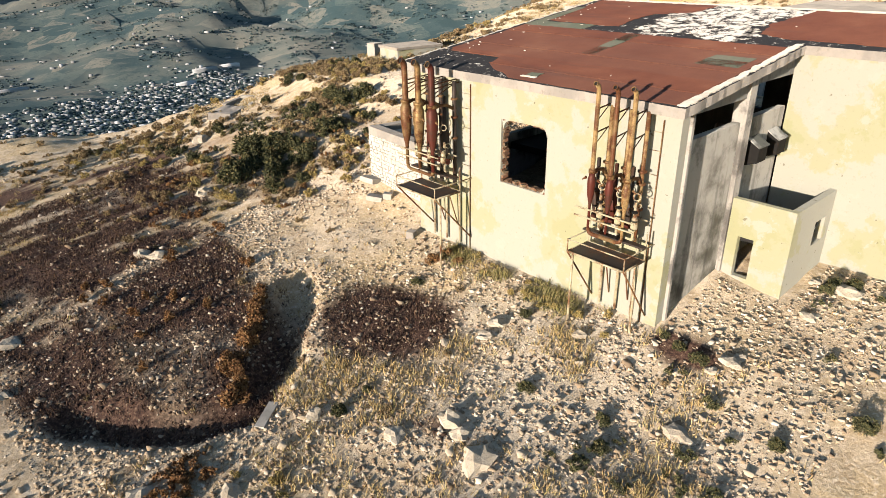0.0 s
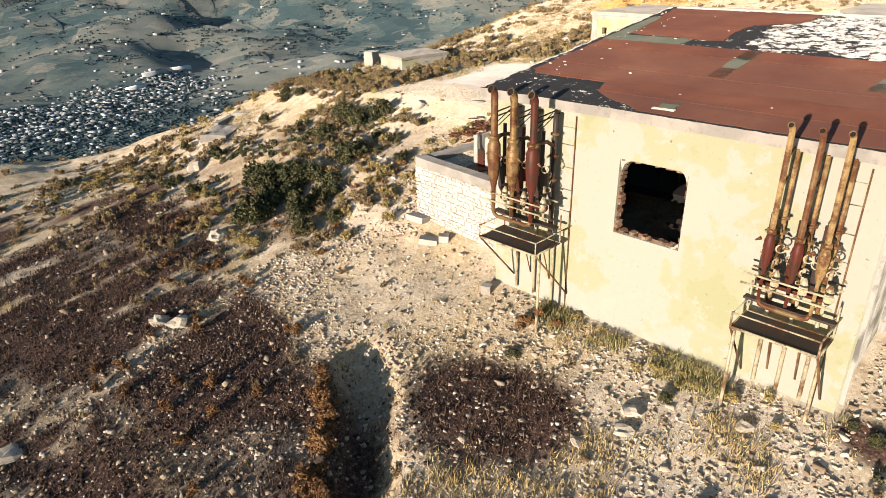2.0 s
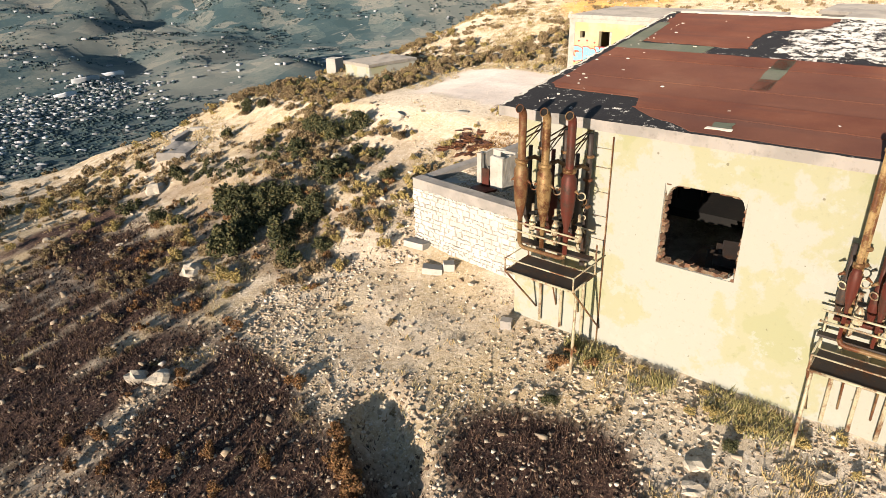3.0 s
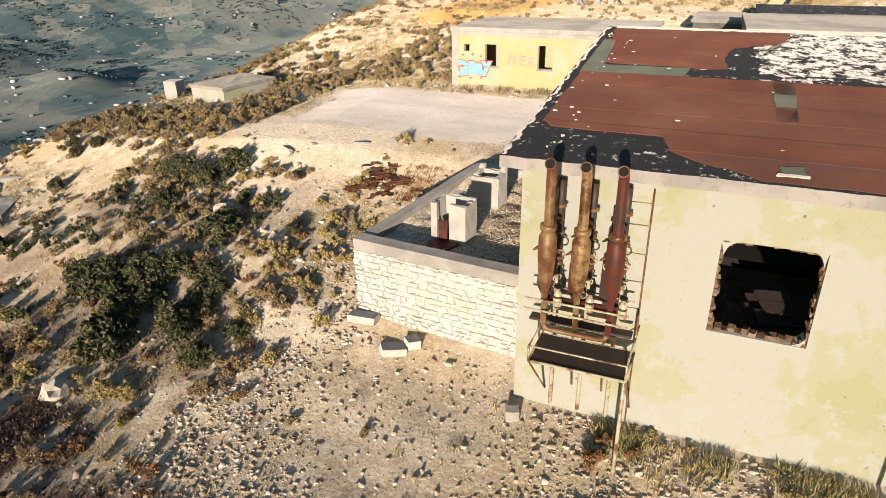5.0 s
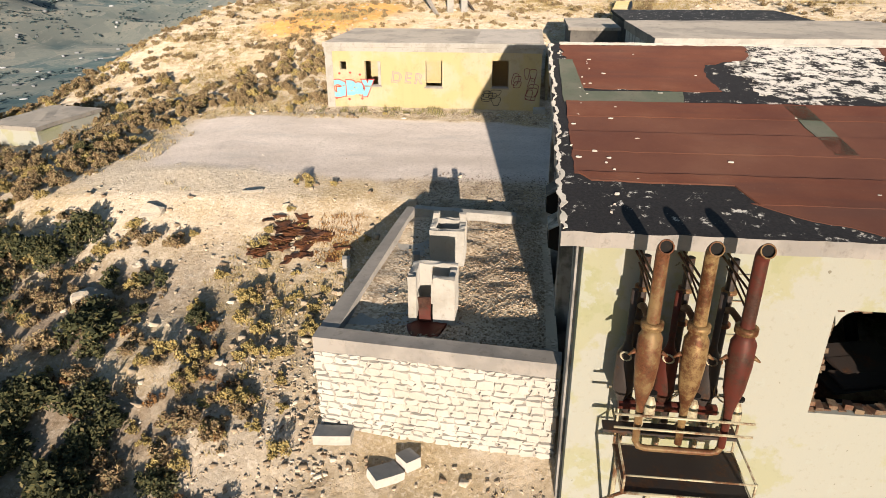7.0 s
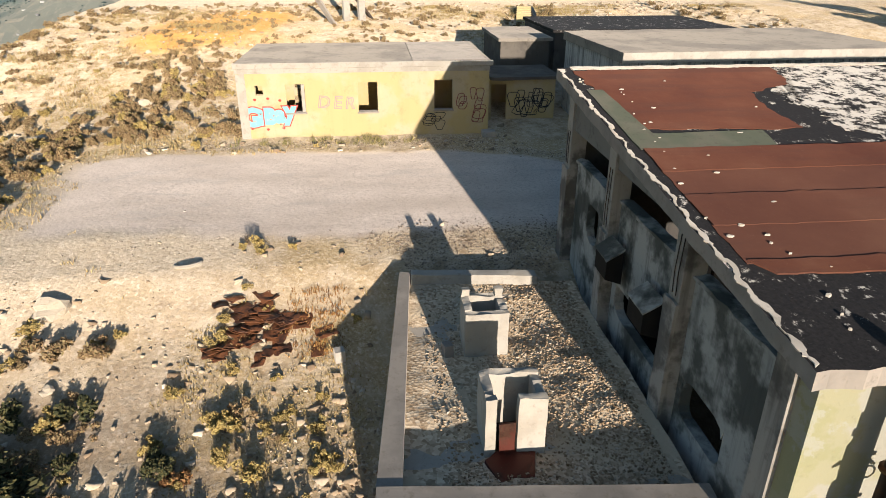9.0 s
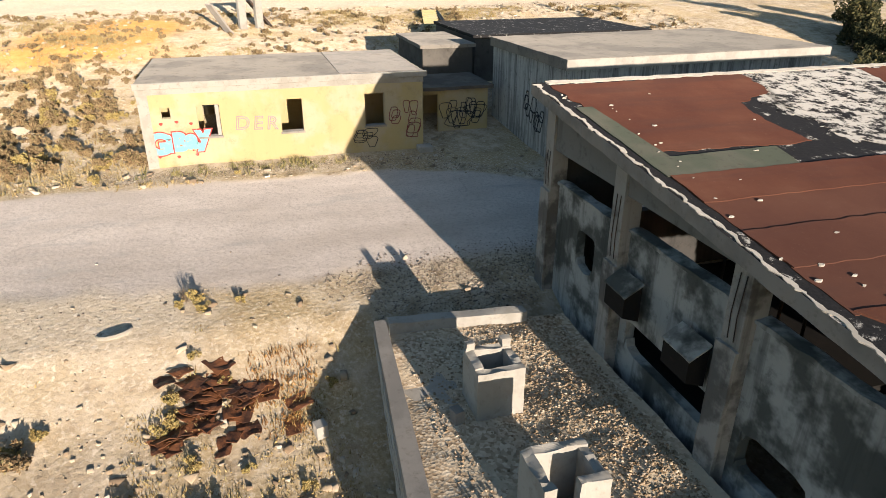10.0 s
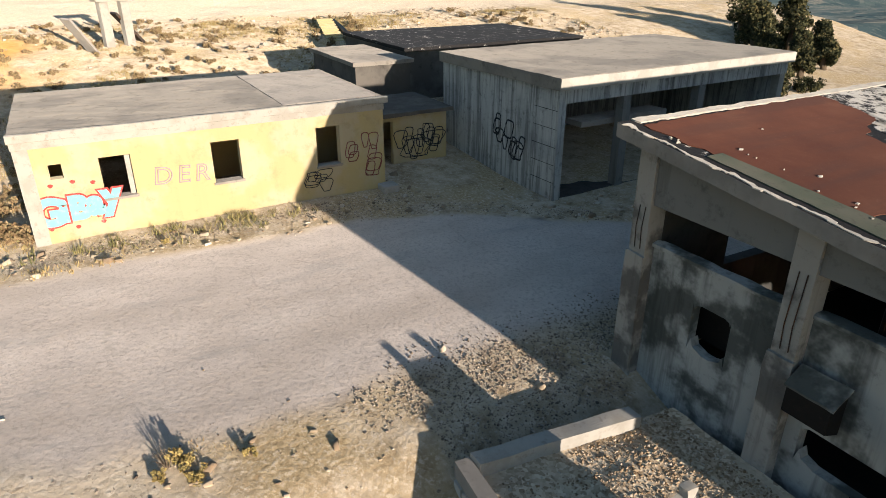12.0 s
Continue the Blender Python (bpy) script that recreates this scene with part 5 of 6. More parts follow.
gz = lambda x, y: float(ground_height(x, y))
pb = tagged(empty("pillbox", 32.7, 40.2, gz(32.7, 40.2) - 0.1, -8), "low pale concrete pillbox with flat roof slab", "bunker")
part("base", rough_up(box(-1.9, 1.9, -1.3, 1.3, -0.6, 0.75), 4, 0.03, 1), M_CREAM, pb)
part("roof_slab", rough_up(box(-2.0, 2.0, -1.4, 1.4, 0.75, 0.93), 5, 0.03, 2), M_SLABROOF, pb)
part("low_wall", rough_up(box(2.6, 5.6, -0.2, 0.1, -0.5, 0.35), 3, 0.04, 3), M_WHITEBLOCK, pb)
slab_thing("concrete_block", "small pale concrete block on the slope", "block", 32.6, 44.6, gz(32.6, 44.6), 10, 0.9, 0.8, 1.0, M_WHITEBLOCK, 4)
bk = tagged(empty("bunker", 18.9, 41.8, gz(18.9, 41.8) - 0.1, 35), "half-buried concrete bunker with an open dark pit", "bunker")
part("slab", rough_up(box(-1.9, 0.4, -0.8, 0.8, -0.5, 0.25), 4, 0.05, 1), M_CAP, bk)
part("pit_wall", rough_up(box(0.4, 2.6, 0.8, 1.05, -0.5, 0.35), 3, 0.04, 2), M_CAP, bk)
part("pit_wall", rough_up(box(0.4, 2.6, -1.05, -0.8, -0.5, 0.4), 3, 0.04, 3), M_WHITEBLOCK, bk)
part("pit_wall", rough_up(box(2.35, 2.6, -0.8, 0.8, -0.5, 0.5), 3, 0.04, 4), M_WHITEBLOCK, bk)
# shallow black floor stands in for a deep, shaded pit
part("pit_floor", box(0.4, 2.35, -0.8, 0.8, -0.5, -0.02), M_BLACKSHADE, bk)
ru = tagged(empty("stone_ruin", 2.5, 46.0, gz(2.5, 46) - 0.2, 20), "roofless stone hut ruin at the brow of the hill", "ruin")
for k, (a, b, c, d, h) in enumerate(((-1.9, 1.9, -1.3, -1.0, 1.4), (-1.9, 1.9, 1.0, 1.3, 1.1), (-1.9, -1.6, -1.0, 1.0, 1.5), (1.6, 1.9, -1.0, 1.0, 0.9))):
    part("ruin_wall", rough_up(box(a, b, c, d, -0.5, h), 5, 0.08, k, 2.5), M_WHITESTONE, ru)
mo = tagged(empty("lookout_frame", 54.0, 23.3, gz(54, 23.3), 15), "small white concrete frame with a leaning slab", "frame")
for y in (-0.55, 0.45):
    part("pier", rough_up(box(-0.25, 0.25, y - 0.2, y + 0.2, -0.4, 2.1), 3, 0.02, 2), M_WHITEBLOCK, mo)
part("top_slab", rough_up(box(-0.5, 0.5, -0.95, 0.85, 2.1, 2.3), 3, 0.02, 3), M_WHITEBLOCK, mo)
part("leaning_slab", box(-0.5, 0.5, 0.9, 1.0, 0, 2.4), M_CAP, mo).matrix_basis = pose(-0.6, 0.4, -0.05, -32, 0, 8)
part("leaning_slab", box(-0.4, 0.4, -0.06, 0.06, 0, 2.0), M_DARKSTEEL, mo).matrix_basis = pose(0.5, -1.4, -0.05, -38, 0, 0)
stw = tagged(empty("yellow_steps", 52.5, 12.4, gz(52.5, 12.4), -12), "narrow yellow-painted concrete steps up the slope", "steps")
for k in range(9):
    part("tread", box(0.55 * k, 0.55 * k + 0.58, -0.5, 0.5, -0.4, 0.06 + 0.09 * k, 0.01), M_YELLOW, stw)
pp = tagged(part("steel_pipe", tube(bmesh.new(), [(0, 0, 0), (4.5, -0.4, 0.35), (9.5, -0.8, 0.9)], 0.14, 10), M_DARKSTEEL), "dark steel pipe laid along the slope", "pipe")
pp.matrix_basis = pose(47.5, 12.2, gz(47.5, 12.2) + 0.35, 0, 0, -3)

# ---- loose things near the hall ----
slab_thing("broken_slab", "pale concrete slab lying beside the stone wall", "slab", 15.46, 21.95, gz(15.46, 21.95) + 0.08, 5, 0.42, 0.78, 0.16, M_PALESLAB, 1, 0.02, 0, 6)
slab_thing("broken_slab", "cracked pale concrete slab lying on gravel", "slab", 14.80, 20.75, gz(14.80, 20.75) + 0.02, 38, 0.45, 0.62, 0.16, M_PALESLAB, 2, 0.02, 8, 4)
slab_thing("broken_slab", "short piece of cracked slab lying on gravel", "slab", 15.13, 20.34, gz(15.13, 20.34) + 0.02, 43, 0.42, 0.34, 0.18, M_PALESLAB, 3, 0.02, 3, 8)
slab_thing("wooden_plank", "weathered grey wooden plank on burnt ground", "plank", 5.75, 13.1, gz(5.75, 13.1) + 0.12, 40, 0.95, 0.24, 0.05, M_PALESLAB, 4, 0.01)
slab_thing("plastic_crate", "small white plastic crate in dry weeds", "crate", 21.25, 23.1, gz(21.25, 23.1) + 0.03, 15, 0.24, 0.22, 0.22, M_WHITEBLOCK, 5, 0.008)
slab_thing("concrete_block", "grey concrete block by the wall foot", "block", 13.75, 17.2, gz(13.75, 17.2), 20, 0.25, 0.3, 0.25, M_CAP, 6, 0.02)
# sunken ring put in for a pale mound and the hooked shadow on it
mound = tagged(empty("concrete_ring", 24.5, 27.0, gz(24.5, 27.0) + 0.0), "sunken ring standing for a pale mound with hooked shadow", "ring")
ring_part("ring", (0, 0, -0.02), (0.2, 0.1, 1), 0.33, 0.05, M_MORTAR, mound)
part("fill", prism([(0.33 * math.cos(6.283 * k / 14), 0.33 * math.sin(6.283 * k / 14)) for k in range(14)], -0.3, -0.04), M_GRAVEL, mound)
heap = tagged(empty("scrap_heap", 22.25, 24.9, gz(22.25, 24.9)), "heap of crumpled rust-brown sheet metal scrap", "scrap")
rng = random.Random(8)
for k in range(46):
    bm = box(-rng.uniform(0.12, 0.40), rng.uniform(0.12, 0.40), -rng.uniform(0.10, 0.28), rng.uniform(0.10, 0.28), 0, 0.015)
    ob = part("sheet", rough_up(bm, 5, 0.07, k * 3, 4.5), M_HEAPRUST, heap)
    hx, hy = rng.gauss(0, 0.42), rng.gauss(0, 0.55)
    ob.matrix_basis = pose(hx, hy, gz(22.25 + hx, 24.9 + hy) - gz(22.25, 24.9) + rng.uniform(0.0, 0.06), rng.uniform(-10, 10), rng.uniform(-10, 10), rng.uniform(0, 180))


# ---- scattered stones, as one mesh ----
def island_material(name, stops, rough=0.9, bump=0.4, scale=25.0):
    m, nt, b, pos = material(name)
    rnd = nt.nodes.new("ShaderNodeNewGeometry").outputs["Random Per Island"]
    fine = noise_of(nt, pos, scale, 5, 0.7)
    c = ramp(nt, rnd, stops)
    c = mixc(nt, maths(nt, "MULTIPLY", fine, 0.45), c, tuple(v * 0.5 for v in stops[0][1]))
    finish(nt, b, c, rough, fine, bump, 0.01)
    return m


M_STONES = island_material("limestone_rubble", [(0.0, (0.28, 0.20, 0.13)), (0.4, (0.46, 0.365, 0.255)), (0.8, (0.61, 0.515, 0.39)), (1.0, (0.80, 0.72, 0.60))])
M_WARMSTONES = island_material("ochre_gravel", [(0.0, (0.24, 0.16, 0.09)), (0.4, (0.48, 0.36, 0.23)), (0.8, (0.64, 0.51, 0.36)), (1.0, (0.76, 0.67, 0.54))])
M_DIRTYSTONES = island_material("dirty_gravel", [(0.0, (0.16, 0.12, 0.09)), (0.5, (0.33, 0.265, 0.20)), (0.85, (0.47, 0.39, 0.31)), (1.0, (0.66, 0.58, 0.47))])
M_CHARSTONES = island_material("sooty_rubble", [(0.0, (0.025, 0.015, 0.012)), (0.55, (0.075, 0.045, 0.033)), (0.8, (0.16, 0.105, 0.07)), (1.0, (0.40, 0.32, 0.23))])
M_ROCK = weathered("limestone", (0.50, 0.44, 0.35), (0.26, 0.21, 0.15), (0.42, 0.36, 0.28), 2.0, 9.0, bump=0.8, dist=0.03)

CUBE = np.array([(x, y, z) for x in (-1, 1) for y in (-1, 1) for z in (-1, 1)], float)
CUBE_F = np.array([(0, 1, 3, 2), (4, 6, 7, 5), (0, 4, 5, 1), (2, 3, 7, 6), (0, 2, 6, 4), (1, 5, 7, 3)])


def mesh_from(name, verts, faces, mat, smooth=False):
    me = bpy.data.meshes.new(name)
    n = faces.shape[1]
    me.vertices.add(len(verts))
    me.vertices.foreach_set("co", verts.astype(np.float32).ravel())
    me.loops.add(faces.size)
    me.polygons.add(len(faces))
    me.loops.foreach_set("vertex_index", faces.astype(np.int32).ravel())
    me.polygons.foreach_set("loop_start", np.arange(0, faces.size, n, dtype=np.int32))
    me.update()
    me.validate()
    me.materials.append(mat)
    return new(name, me)


def inside_built(x, y):
    inb = (x > 14.2) & (x < 24.6) & (y > 7.7) & (y < 17.6)
    inb |= (x > 20) & (x < 24.8) & (y < 8)
    inb |= (x > 17.3) & (x < 20.3) & (y > 5.8) & (y < 8)
    inb |= (x > 15.2) & (x < 23.5) & (y > 17.3) & (y < 22.4 - 0.086 * (x - 15.8))
    inb |= (x > 34.4) & (x < 40.8) & (y > 17.4) & (y < 27.5)
    inb |= (x > 36.0) & (x < 45.8) & (y > 13.4) & (y < 17.6)
    inb |= (x > 31.1) & (x < 50) & (y > 0.3) & (y < 13.8)
    return inb


def scatter(n, rs, x0, x1, y0, y1, weight):
    """n places in a rectangle, thinned by weight(x, y) between 0 and 1."""
    xs, ys = [], []
    got = 0
    while got < n:
        x, y = rs.uniform(x0, x1, n * 2), rs.uniform(y0, y1, n * 2)
        keep = (rs.rand(n * 2) < weight(x, y)) & ~inside_built(x, y)
        xs.append(x[keep])
        ys.append(y[keep])
        got += keep.sum()
    return np.concatenate(xs)[:n], np.concatenate(ys)[:n]


def rubble(name, n, seed, area, weight, lo, hi, power, mat, label, zf=None):
    rs = np.random.RandomState(seed)
    x, y = scatter(n, rs, *area, weight)
    size = lo + (hi - lo) * rs.rand(n) ** power
    z = (zf(x, y) if zf else ground_height(x, y))
    v = CUBE[None] * (0.42 + 0.58 * rs.rand(n, 8, 1)) + rs.uniform(-0.28, 0.28, (n, 8, 3))
    v = v * size[:, None, None] * np.stack([rs.uniform(0.8, 1.5, n), rs.uniform(0.7, 1.2, n), rs.uniform(0.4, 0.85, n)], -1)[:, None]
    a = rs.uniform(0, 6.283, n)
    c, s = np.cos(a)[:, None], np.sin(a)[:, None]
    tilt = rs.uniform(-0.4, 0.4, n)[:, None]
    vx, vy, vz = v[..., 0], v[..., 1], v[..., 2]
    vz = vz + vx * tilt
    out = np.stack([vx * c - vy * s + x[:, None], vx * s + vy * c + y[:, None], vz + z[:, None] + 0.2 * size[:, None]], -1).reshape(-1, 3)
    faces = (CUBE_F[None] + 8 * np.arange(n)[:, None, None]).reshape(-1, 4)
    return tagged(mesh_from(name, out, faces, mat), label, "stones", kind="stuff")


near_w = lambda x, y: np.clip(0.25 + 0.9 * sstep(17, 9, np.hypot(x - 10, (y - 9) * 0.8)) + 0.5 * fbm(x, y, 2.2, 3, 51), 0.02, 1) * (1 - 0.75 * burnt_mask(x, y)) * (1 - court_mask(x, y)) * (1 - 0.8 * sstep(0, 0.6, 1.15 - np.hypot((x - 13.2) / 3.6, (y - 19.3) / 3.6)))
rubble("gravel_stones", 42000, 1, (1.0, 20.0, 3.0, 25.0), near_w, 0.010, 0.062, 4.0, M_STONES, "pale limestone gravel and rubble on dry soil")
slope_w = lambda x, y: np.clip(0.3 + 0.8 * fbm(x, y, 4.0, 4, 52), 0.0, 1) * (1 - 0.999 * court_mask(x, y)) * (1 - 0.6 * burnt_mask(x, y)) * (1 - 0.75 * ((x > 22) & (x < 27) & (y > 16) & (y < 27)))
rubble("slope_stones", 16000, 2, (0, 62, -6, 47), slope_w, 0.02, 0.11, 4.5, M_STONES, "pale stones strewn over the slope")
rubble("charred_stones", 9000, 3, (0, 13, 9, 37), lambda x, y: burnt_mask(x, y), 0.014, 0.06, 3.0, M_CHARSTONES, "sooty stones on burnt ground")
plat_w = lambda x, y: np.clip(0.25 + 0.5 * sstep(20.2, 18.0, y) + 0.5 * fbm(x, y, 1.3, 3, 53), 0.05, 1)
rs_area = (16.0, 22.7, 17.7, 21.3)


def rubble_plain(*a, **k):
    global inside_built
    keep = inside_built
    inside_built = lambda x, y: x > 1e9
    ob = rubble(*a, **k)
    inside_built = keep
    return ob


rubble_plain("platform_stones", 13000, 4, rs_area, plat_w, 0.007, 0.028, 2.6, M_WARMSTONES, "loose gravel on the raised platform", lambda x, y: np.full_like(x, 2.50) + 0.10 * fbm(x, y, 1.0, 4, 3))
edge_w = lambda x, y: np.clip(np.maximum(sstep(0.9, 0.1, np.abs(x - 33.9)) * (y > 17) * (y < 29), np.maximum(sstep(0.9, 0.1, np.abs(x - 25.2)) * (0.12 + 0.88 * (y < 22.5)), 0.8 * sstep(0.7, 0.1, np.abs(x - 0.5 - np.interp(y, [10, 13.9, 16.75, 20], [27.6, 30.1, 32.1, 32.85]))) * (y < 20)) * (y > 12)), 0, 1)
rubble("yard_edge_rubble", 9000, 5, (23.5, 36.2, 13.0, 33.5), edge_w, 0.006, 0.026, 3.5, M_DIRTYSTONES, "rubble along the edges of the paved yard")
rubble("wall_foot_rubble", 5000, 6, (21.5, 26.5, 15.0, 21.6), lambda x, y: np.clip(sstep(27, 24.5, x), 0, 1), 0.007, 0.026, 3.0, M_DIRTYSTONES, "rubble at the foot of the hall wall")


def rock_mesh(seed, flat):
    bm = bmesh.new()
    bmesh.ops.create_icosphere(bm, subdivisions=2, radius=1)
    for v in bm.verts:
        n = noise.noise(v.co * 1.1 + Vector((seed * 7, 0, 0))) * 0.55 + noise.noise(v.co * 2.7 + Vector((0, seed * 5, 0))) * 0.28
        v.co *= 1 + n
        v.co.z *= flat
    me = bpy.data.meshes.new("rock")
    bm.to_mesh(me)
    bm.free()
    me.materials.append(M_ROCK)
    return me


rocks = [rock_mesh(k, (0.5, 0.6, 0.7, 0.45, 0.55, 0.65)[k]) for k in range(6)]
rng = random.Random(21)
spots = [(1.9, 22.4, 0.3), (7.1, 23.9, 0.36), (6.8, 24.5, 0.3), (8.1, 8.2, 0.36), (8.6, 9.5, 0.3), (8.4, 9.0, 0.22), (7.4, 10.1, 0.24), (12.0, 11.3, 0.26), (12.9, 9.2, 0.2), (13.3, 6.6, 0.14), (13.8, 6.0, 0.18), (14.6, 5.7, 0.13), (18.9, 4.9, 0.36), (17.2, 5.2, 0.22), (18.4, 29.4, 0.45), (17.7, 31.5, 0.35), (19.4, 29.8, 0.4), (11.0, 28.5, 0.4), (15.0, 38.0, 0.5), (6.5, 12.2, 0.2), (4.0, 11.5, 0.24), (3.2, 11.0, 0.28), (2.3, 12.0, 0.2)]
while len(spots) < 75:
    x, y = rng.uniform(1, 58), rng.uniform(4, 46)
    if not inside_built(np.array(x), np.array(y)) and float(court_mask(x, y)) < 0.05 and math.hypot(x - 22.2, y - 24.8) > 2.2:
        spots.append((x, y, rng.uniform(0.08, 0.28) * (1 if rng.random() < 0.8 else 1.6)))
for x, y, r in spots:
    ob = tagged(new("rock", rng.choice(rocks)), "pale weathered limestone rock on the slope", "rock", "rocks on the slope")
    ob.matrix_basis = pose(x, y, gz(x, y) + r * 0.12, rng.uniform(-15, 15), rng.uniform(-15, 15), rng.uniform(0, 360)) @ Matrix.Diagonal((r * rng.uniform(0.9, 1.4), r, r, 1))

# ---- plants ----
M_DRYGRASS = island_material("dry_grass", [(0.0, (0.30, 0.20, 0.08)), (0.4, (0.50, 0.37, 0.16)), (0.8, (0.62, 0.50, 0.26)), (1.0, (0.34, 0.32, 0.12))])
M_LEAFDARK = island_material("mastic_leaf", [(0.0, (0.028, 0.034, 0.017)), (0.5, (0.075, 0.080, 0.035)), (0.85, (0.15, 0.14, 0.058)), (1.0, (0.25, 0.20, 0.09))])
M_LEAFDRY = island_material("dry_thyme", [(0.0, (0.12, 0.075, 0.040)), (0.4, (0.28, 0.19, 0.10)), (0.8, (0.44, 0.33, 0.18)), (1.0, (0.27, 0.24, 0.11))])
M_LEAFGOLD = island_material("golden_broom", [(0.0, (0.22, 0.15, 0.05)), (0.5, (0.42, 0.32, 0.12)), (1.0, (0.58, 0.48, 0.20))])
M_LEAFRUST = island_material("scorched_leaf", [(0.0, (0.085, 0.038, 0.018)), (0.5, (0.25, 0.125, 0.05)), (1.0, (0.44, 0.26, 0.11))])
M_TWIG = weathered("grey_twig", (0.16, 0.12, 0.08), (0.07, 0.05, 0.035), (0.12, 0.09, 0.06), 4, 20)


def tufts(name, n, seed, area, weight, h0, h1, mat, label, blades=12, spread=0.09, cat="grass"):
    rs = np.random.RandomState(seed)
    x, y = scatter(n, rs, *area, weight)
    z = ground_height(x, y)
    h = rs.uniform(h0, h1, n)
    m = n * blades
    bx = np.repeat(x, blades) + rs.normal(0, spread, m)
    by = np.repeat(y, blades) + rs.normal(0, spread, m)
    bz = np.repeat(z, blades) - 0.02
    bh = np.repeat(h, blades) * rs.uniform(0.5, 1.1, m)
    a = rs.uniform(0, 6.283, m)
    w = rs.uniform(0.008, 0.02, m)
    lx, ly = rs.normal(0, 0.35, m) * bh, rs.normal(0, 0.35, m) * bh
    p0 = np.stack([bx + np.cos(a) * w, by + np.sin(a) * w, bz], -1)
    p1 = np.stack([bx - np.cos(a) * w, by - np.sin(a) * w, bz], -1)
    p2 = np.stack([bx + lx, by + ly, bz + bh], -1)
    v = np.stack([p0, p1, p2], 1).reshape(-1, 3)
    f = np.arange(m * 3).reshape(-1, 3)
    return tagged(mesh_from(name, v, f, mat), label, cat, kind="stuff")


hill_w = lambda x, y: np.clip(0.15 + 1.3 * fbm(x, y, 3.0, 4, 61), 0, 1) * (1 - court_mask(x, y)) * (1 - 0.9 * burnt_mask(x, y)) * (0.07 + 0.93 * np.maximum(sstep(22.5, 26, y), sstep(40, 44, x))) * (1 - ((x > 23.5) & (x < 42) & (y < 24))) * (1 - 0.93 * sstep(0, 0.5, 1.15 - np.hypot((x - 25) / 5.0, (y - 28.6) / 4.2)))
tufts("dry_grass", 9000, 11, (0, 60, -6, 46), hill_w, 0.06, 0.20, M_DRYGRASS, "straw-coloured dry grass tufts over the hillside", 12, 0.10)
wall_w = lambda x, y: np.clip(np.maximum(sstep(1.3, 0.2, 14.3 - x) * (x < 14.4) * (y > 7.6) * (y < 15.5) * (vnoise(x, y, 0.9, 6) > 0.02), 0.12 * sstep(0.9, 0.1, np.abs(x - 34.2)) * (y > 19) * (y < 27.5) * (vnoise(x, y, 0.8, 5) > -0.1)), 0, 1)
tufts("wall_foot_grass", 340, 12, (12.8, 35.2, 7.5, 27.6), wall_w, 0.07, 0.30, island_material("weedy_grass", [(0.0, (0.13, 0.13, 0.045)), (0.5, (0.30, 0.26, 0.10)), (1.0, (0.52, 0.42, 0.21))]), "greenish dry weeds along the wall foot", 14, 0.10)
tufts("charred_stubble", 5000, 14, (0, 14, 8, 37), lambda x, y: burnt_mask(x, y), 0.06, 0.22, island_material("charred_stalks", [(0.0, (0.03, 0.018, 0.014)), (0.6, (0.10, 0.058, 0.040)), (1.0, (0.24, 0.15, 0.09))]), "dark reddish stubble on burnt ground", 10, 0.10)
gold_w = lambda x, y: np.clip(0.35 + 1.2 * fbm(x, y, 1.6, 3, 66), 0, 1) * (1 - sstep(0, 0.4, 1.1 - np.hypot((x - 22.1) / 1.2, (y - 24.8) / 0.9))) * sstep(22.2, 22.8, y)
tufts("golden_grass", 620, 15, (16.0, 22.6, 22.3, 26.5), gold_w, 0.03, 0.10, island_material("golden_stalks", [(0.0, (0.20, 0.13, 0.05)), (0.5, (0.42, 0.31, 0.12)), (1.0, (0.58, 0.48, 0.24))]), "golden dry grass between the platform and the scrap", 12, 0.10)
tufts("rusty_stalks", 130, 16, (21.4, 23.4, 23.0, 24.3), lambda x, y: np.full_like(x, 0.6), 0.06, 0.16, island_material("russet_stalks", [(0.0, (0.16, 0.07, 0.025)), (0.5, (0.34, 0.18, 0.06)), (1.0, (0.48, 0.30, 0.11))]), "russet dry stalks beside the scrap heap", 12, 0.10)
tufts("foreground_grass", 1500, 13, (1.0, 14.0, 4.0, 14.0), lambda x, y: np.clip(0.1 + 1.4 * fbm(x, y, 2.0, 3, 63), 0, 1) * (1 - burnt_mask(x, y)), 0.08, 0.25, M_DRYGRASS, "short dry grass between stones", 12, 0.09)


def leaf_cloud(rs, lumps, per, leaf):
    """Leaves as small kinked quads gathered in lumps (cx, cy, cz, r)."""
    vs, fs, k = [], [], 0
    for cx, cy, cz, r in lumps:
        d = rs.normal(0, 1, (per, 3))
        d /= np.linalg.norm(d, axis=1)[:, None]
        p = np.array((cx, cy, cz)) + d * r * rs.uniform(0.55, 1.08, (per, 1))
        a = rs.normal(0, 1, (per, 3))
        a /= np.linalg.norm(a, axis=1)[:, None]
        b = np.cross(a, rs.normal(0, 1, (per, 3)))
        b /= np.linalg.norm(b, axis=1)[:, None]
        s = leaf * rs.uniform(0.6, 1.4, (per, 1))
        q = np.stack([p - a * s, p + b * s * 0.5, p + a * s, p - b * s * 0.5], 1).reshape(-1, 3)
        vs.append(q)
        fs.append(np.arange(per * 4).reshape(-1, 4) + k)
        k += per * 4
    return np.concatenate(vs), np.concatenate(fs)


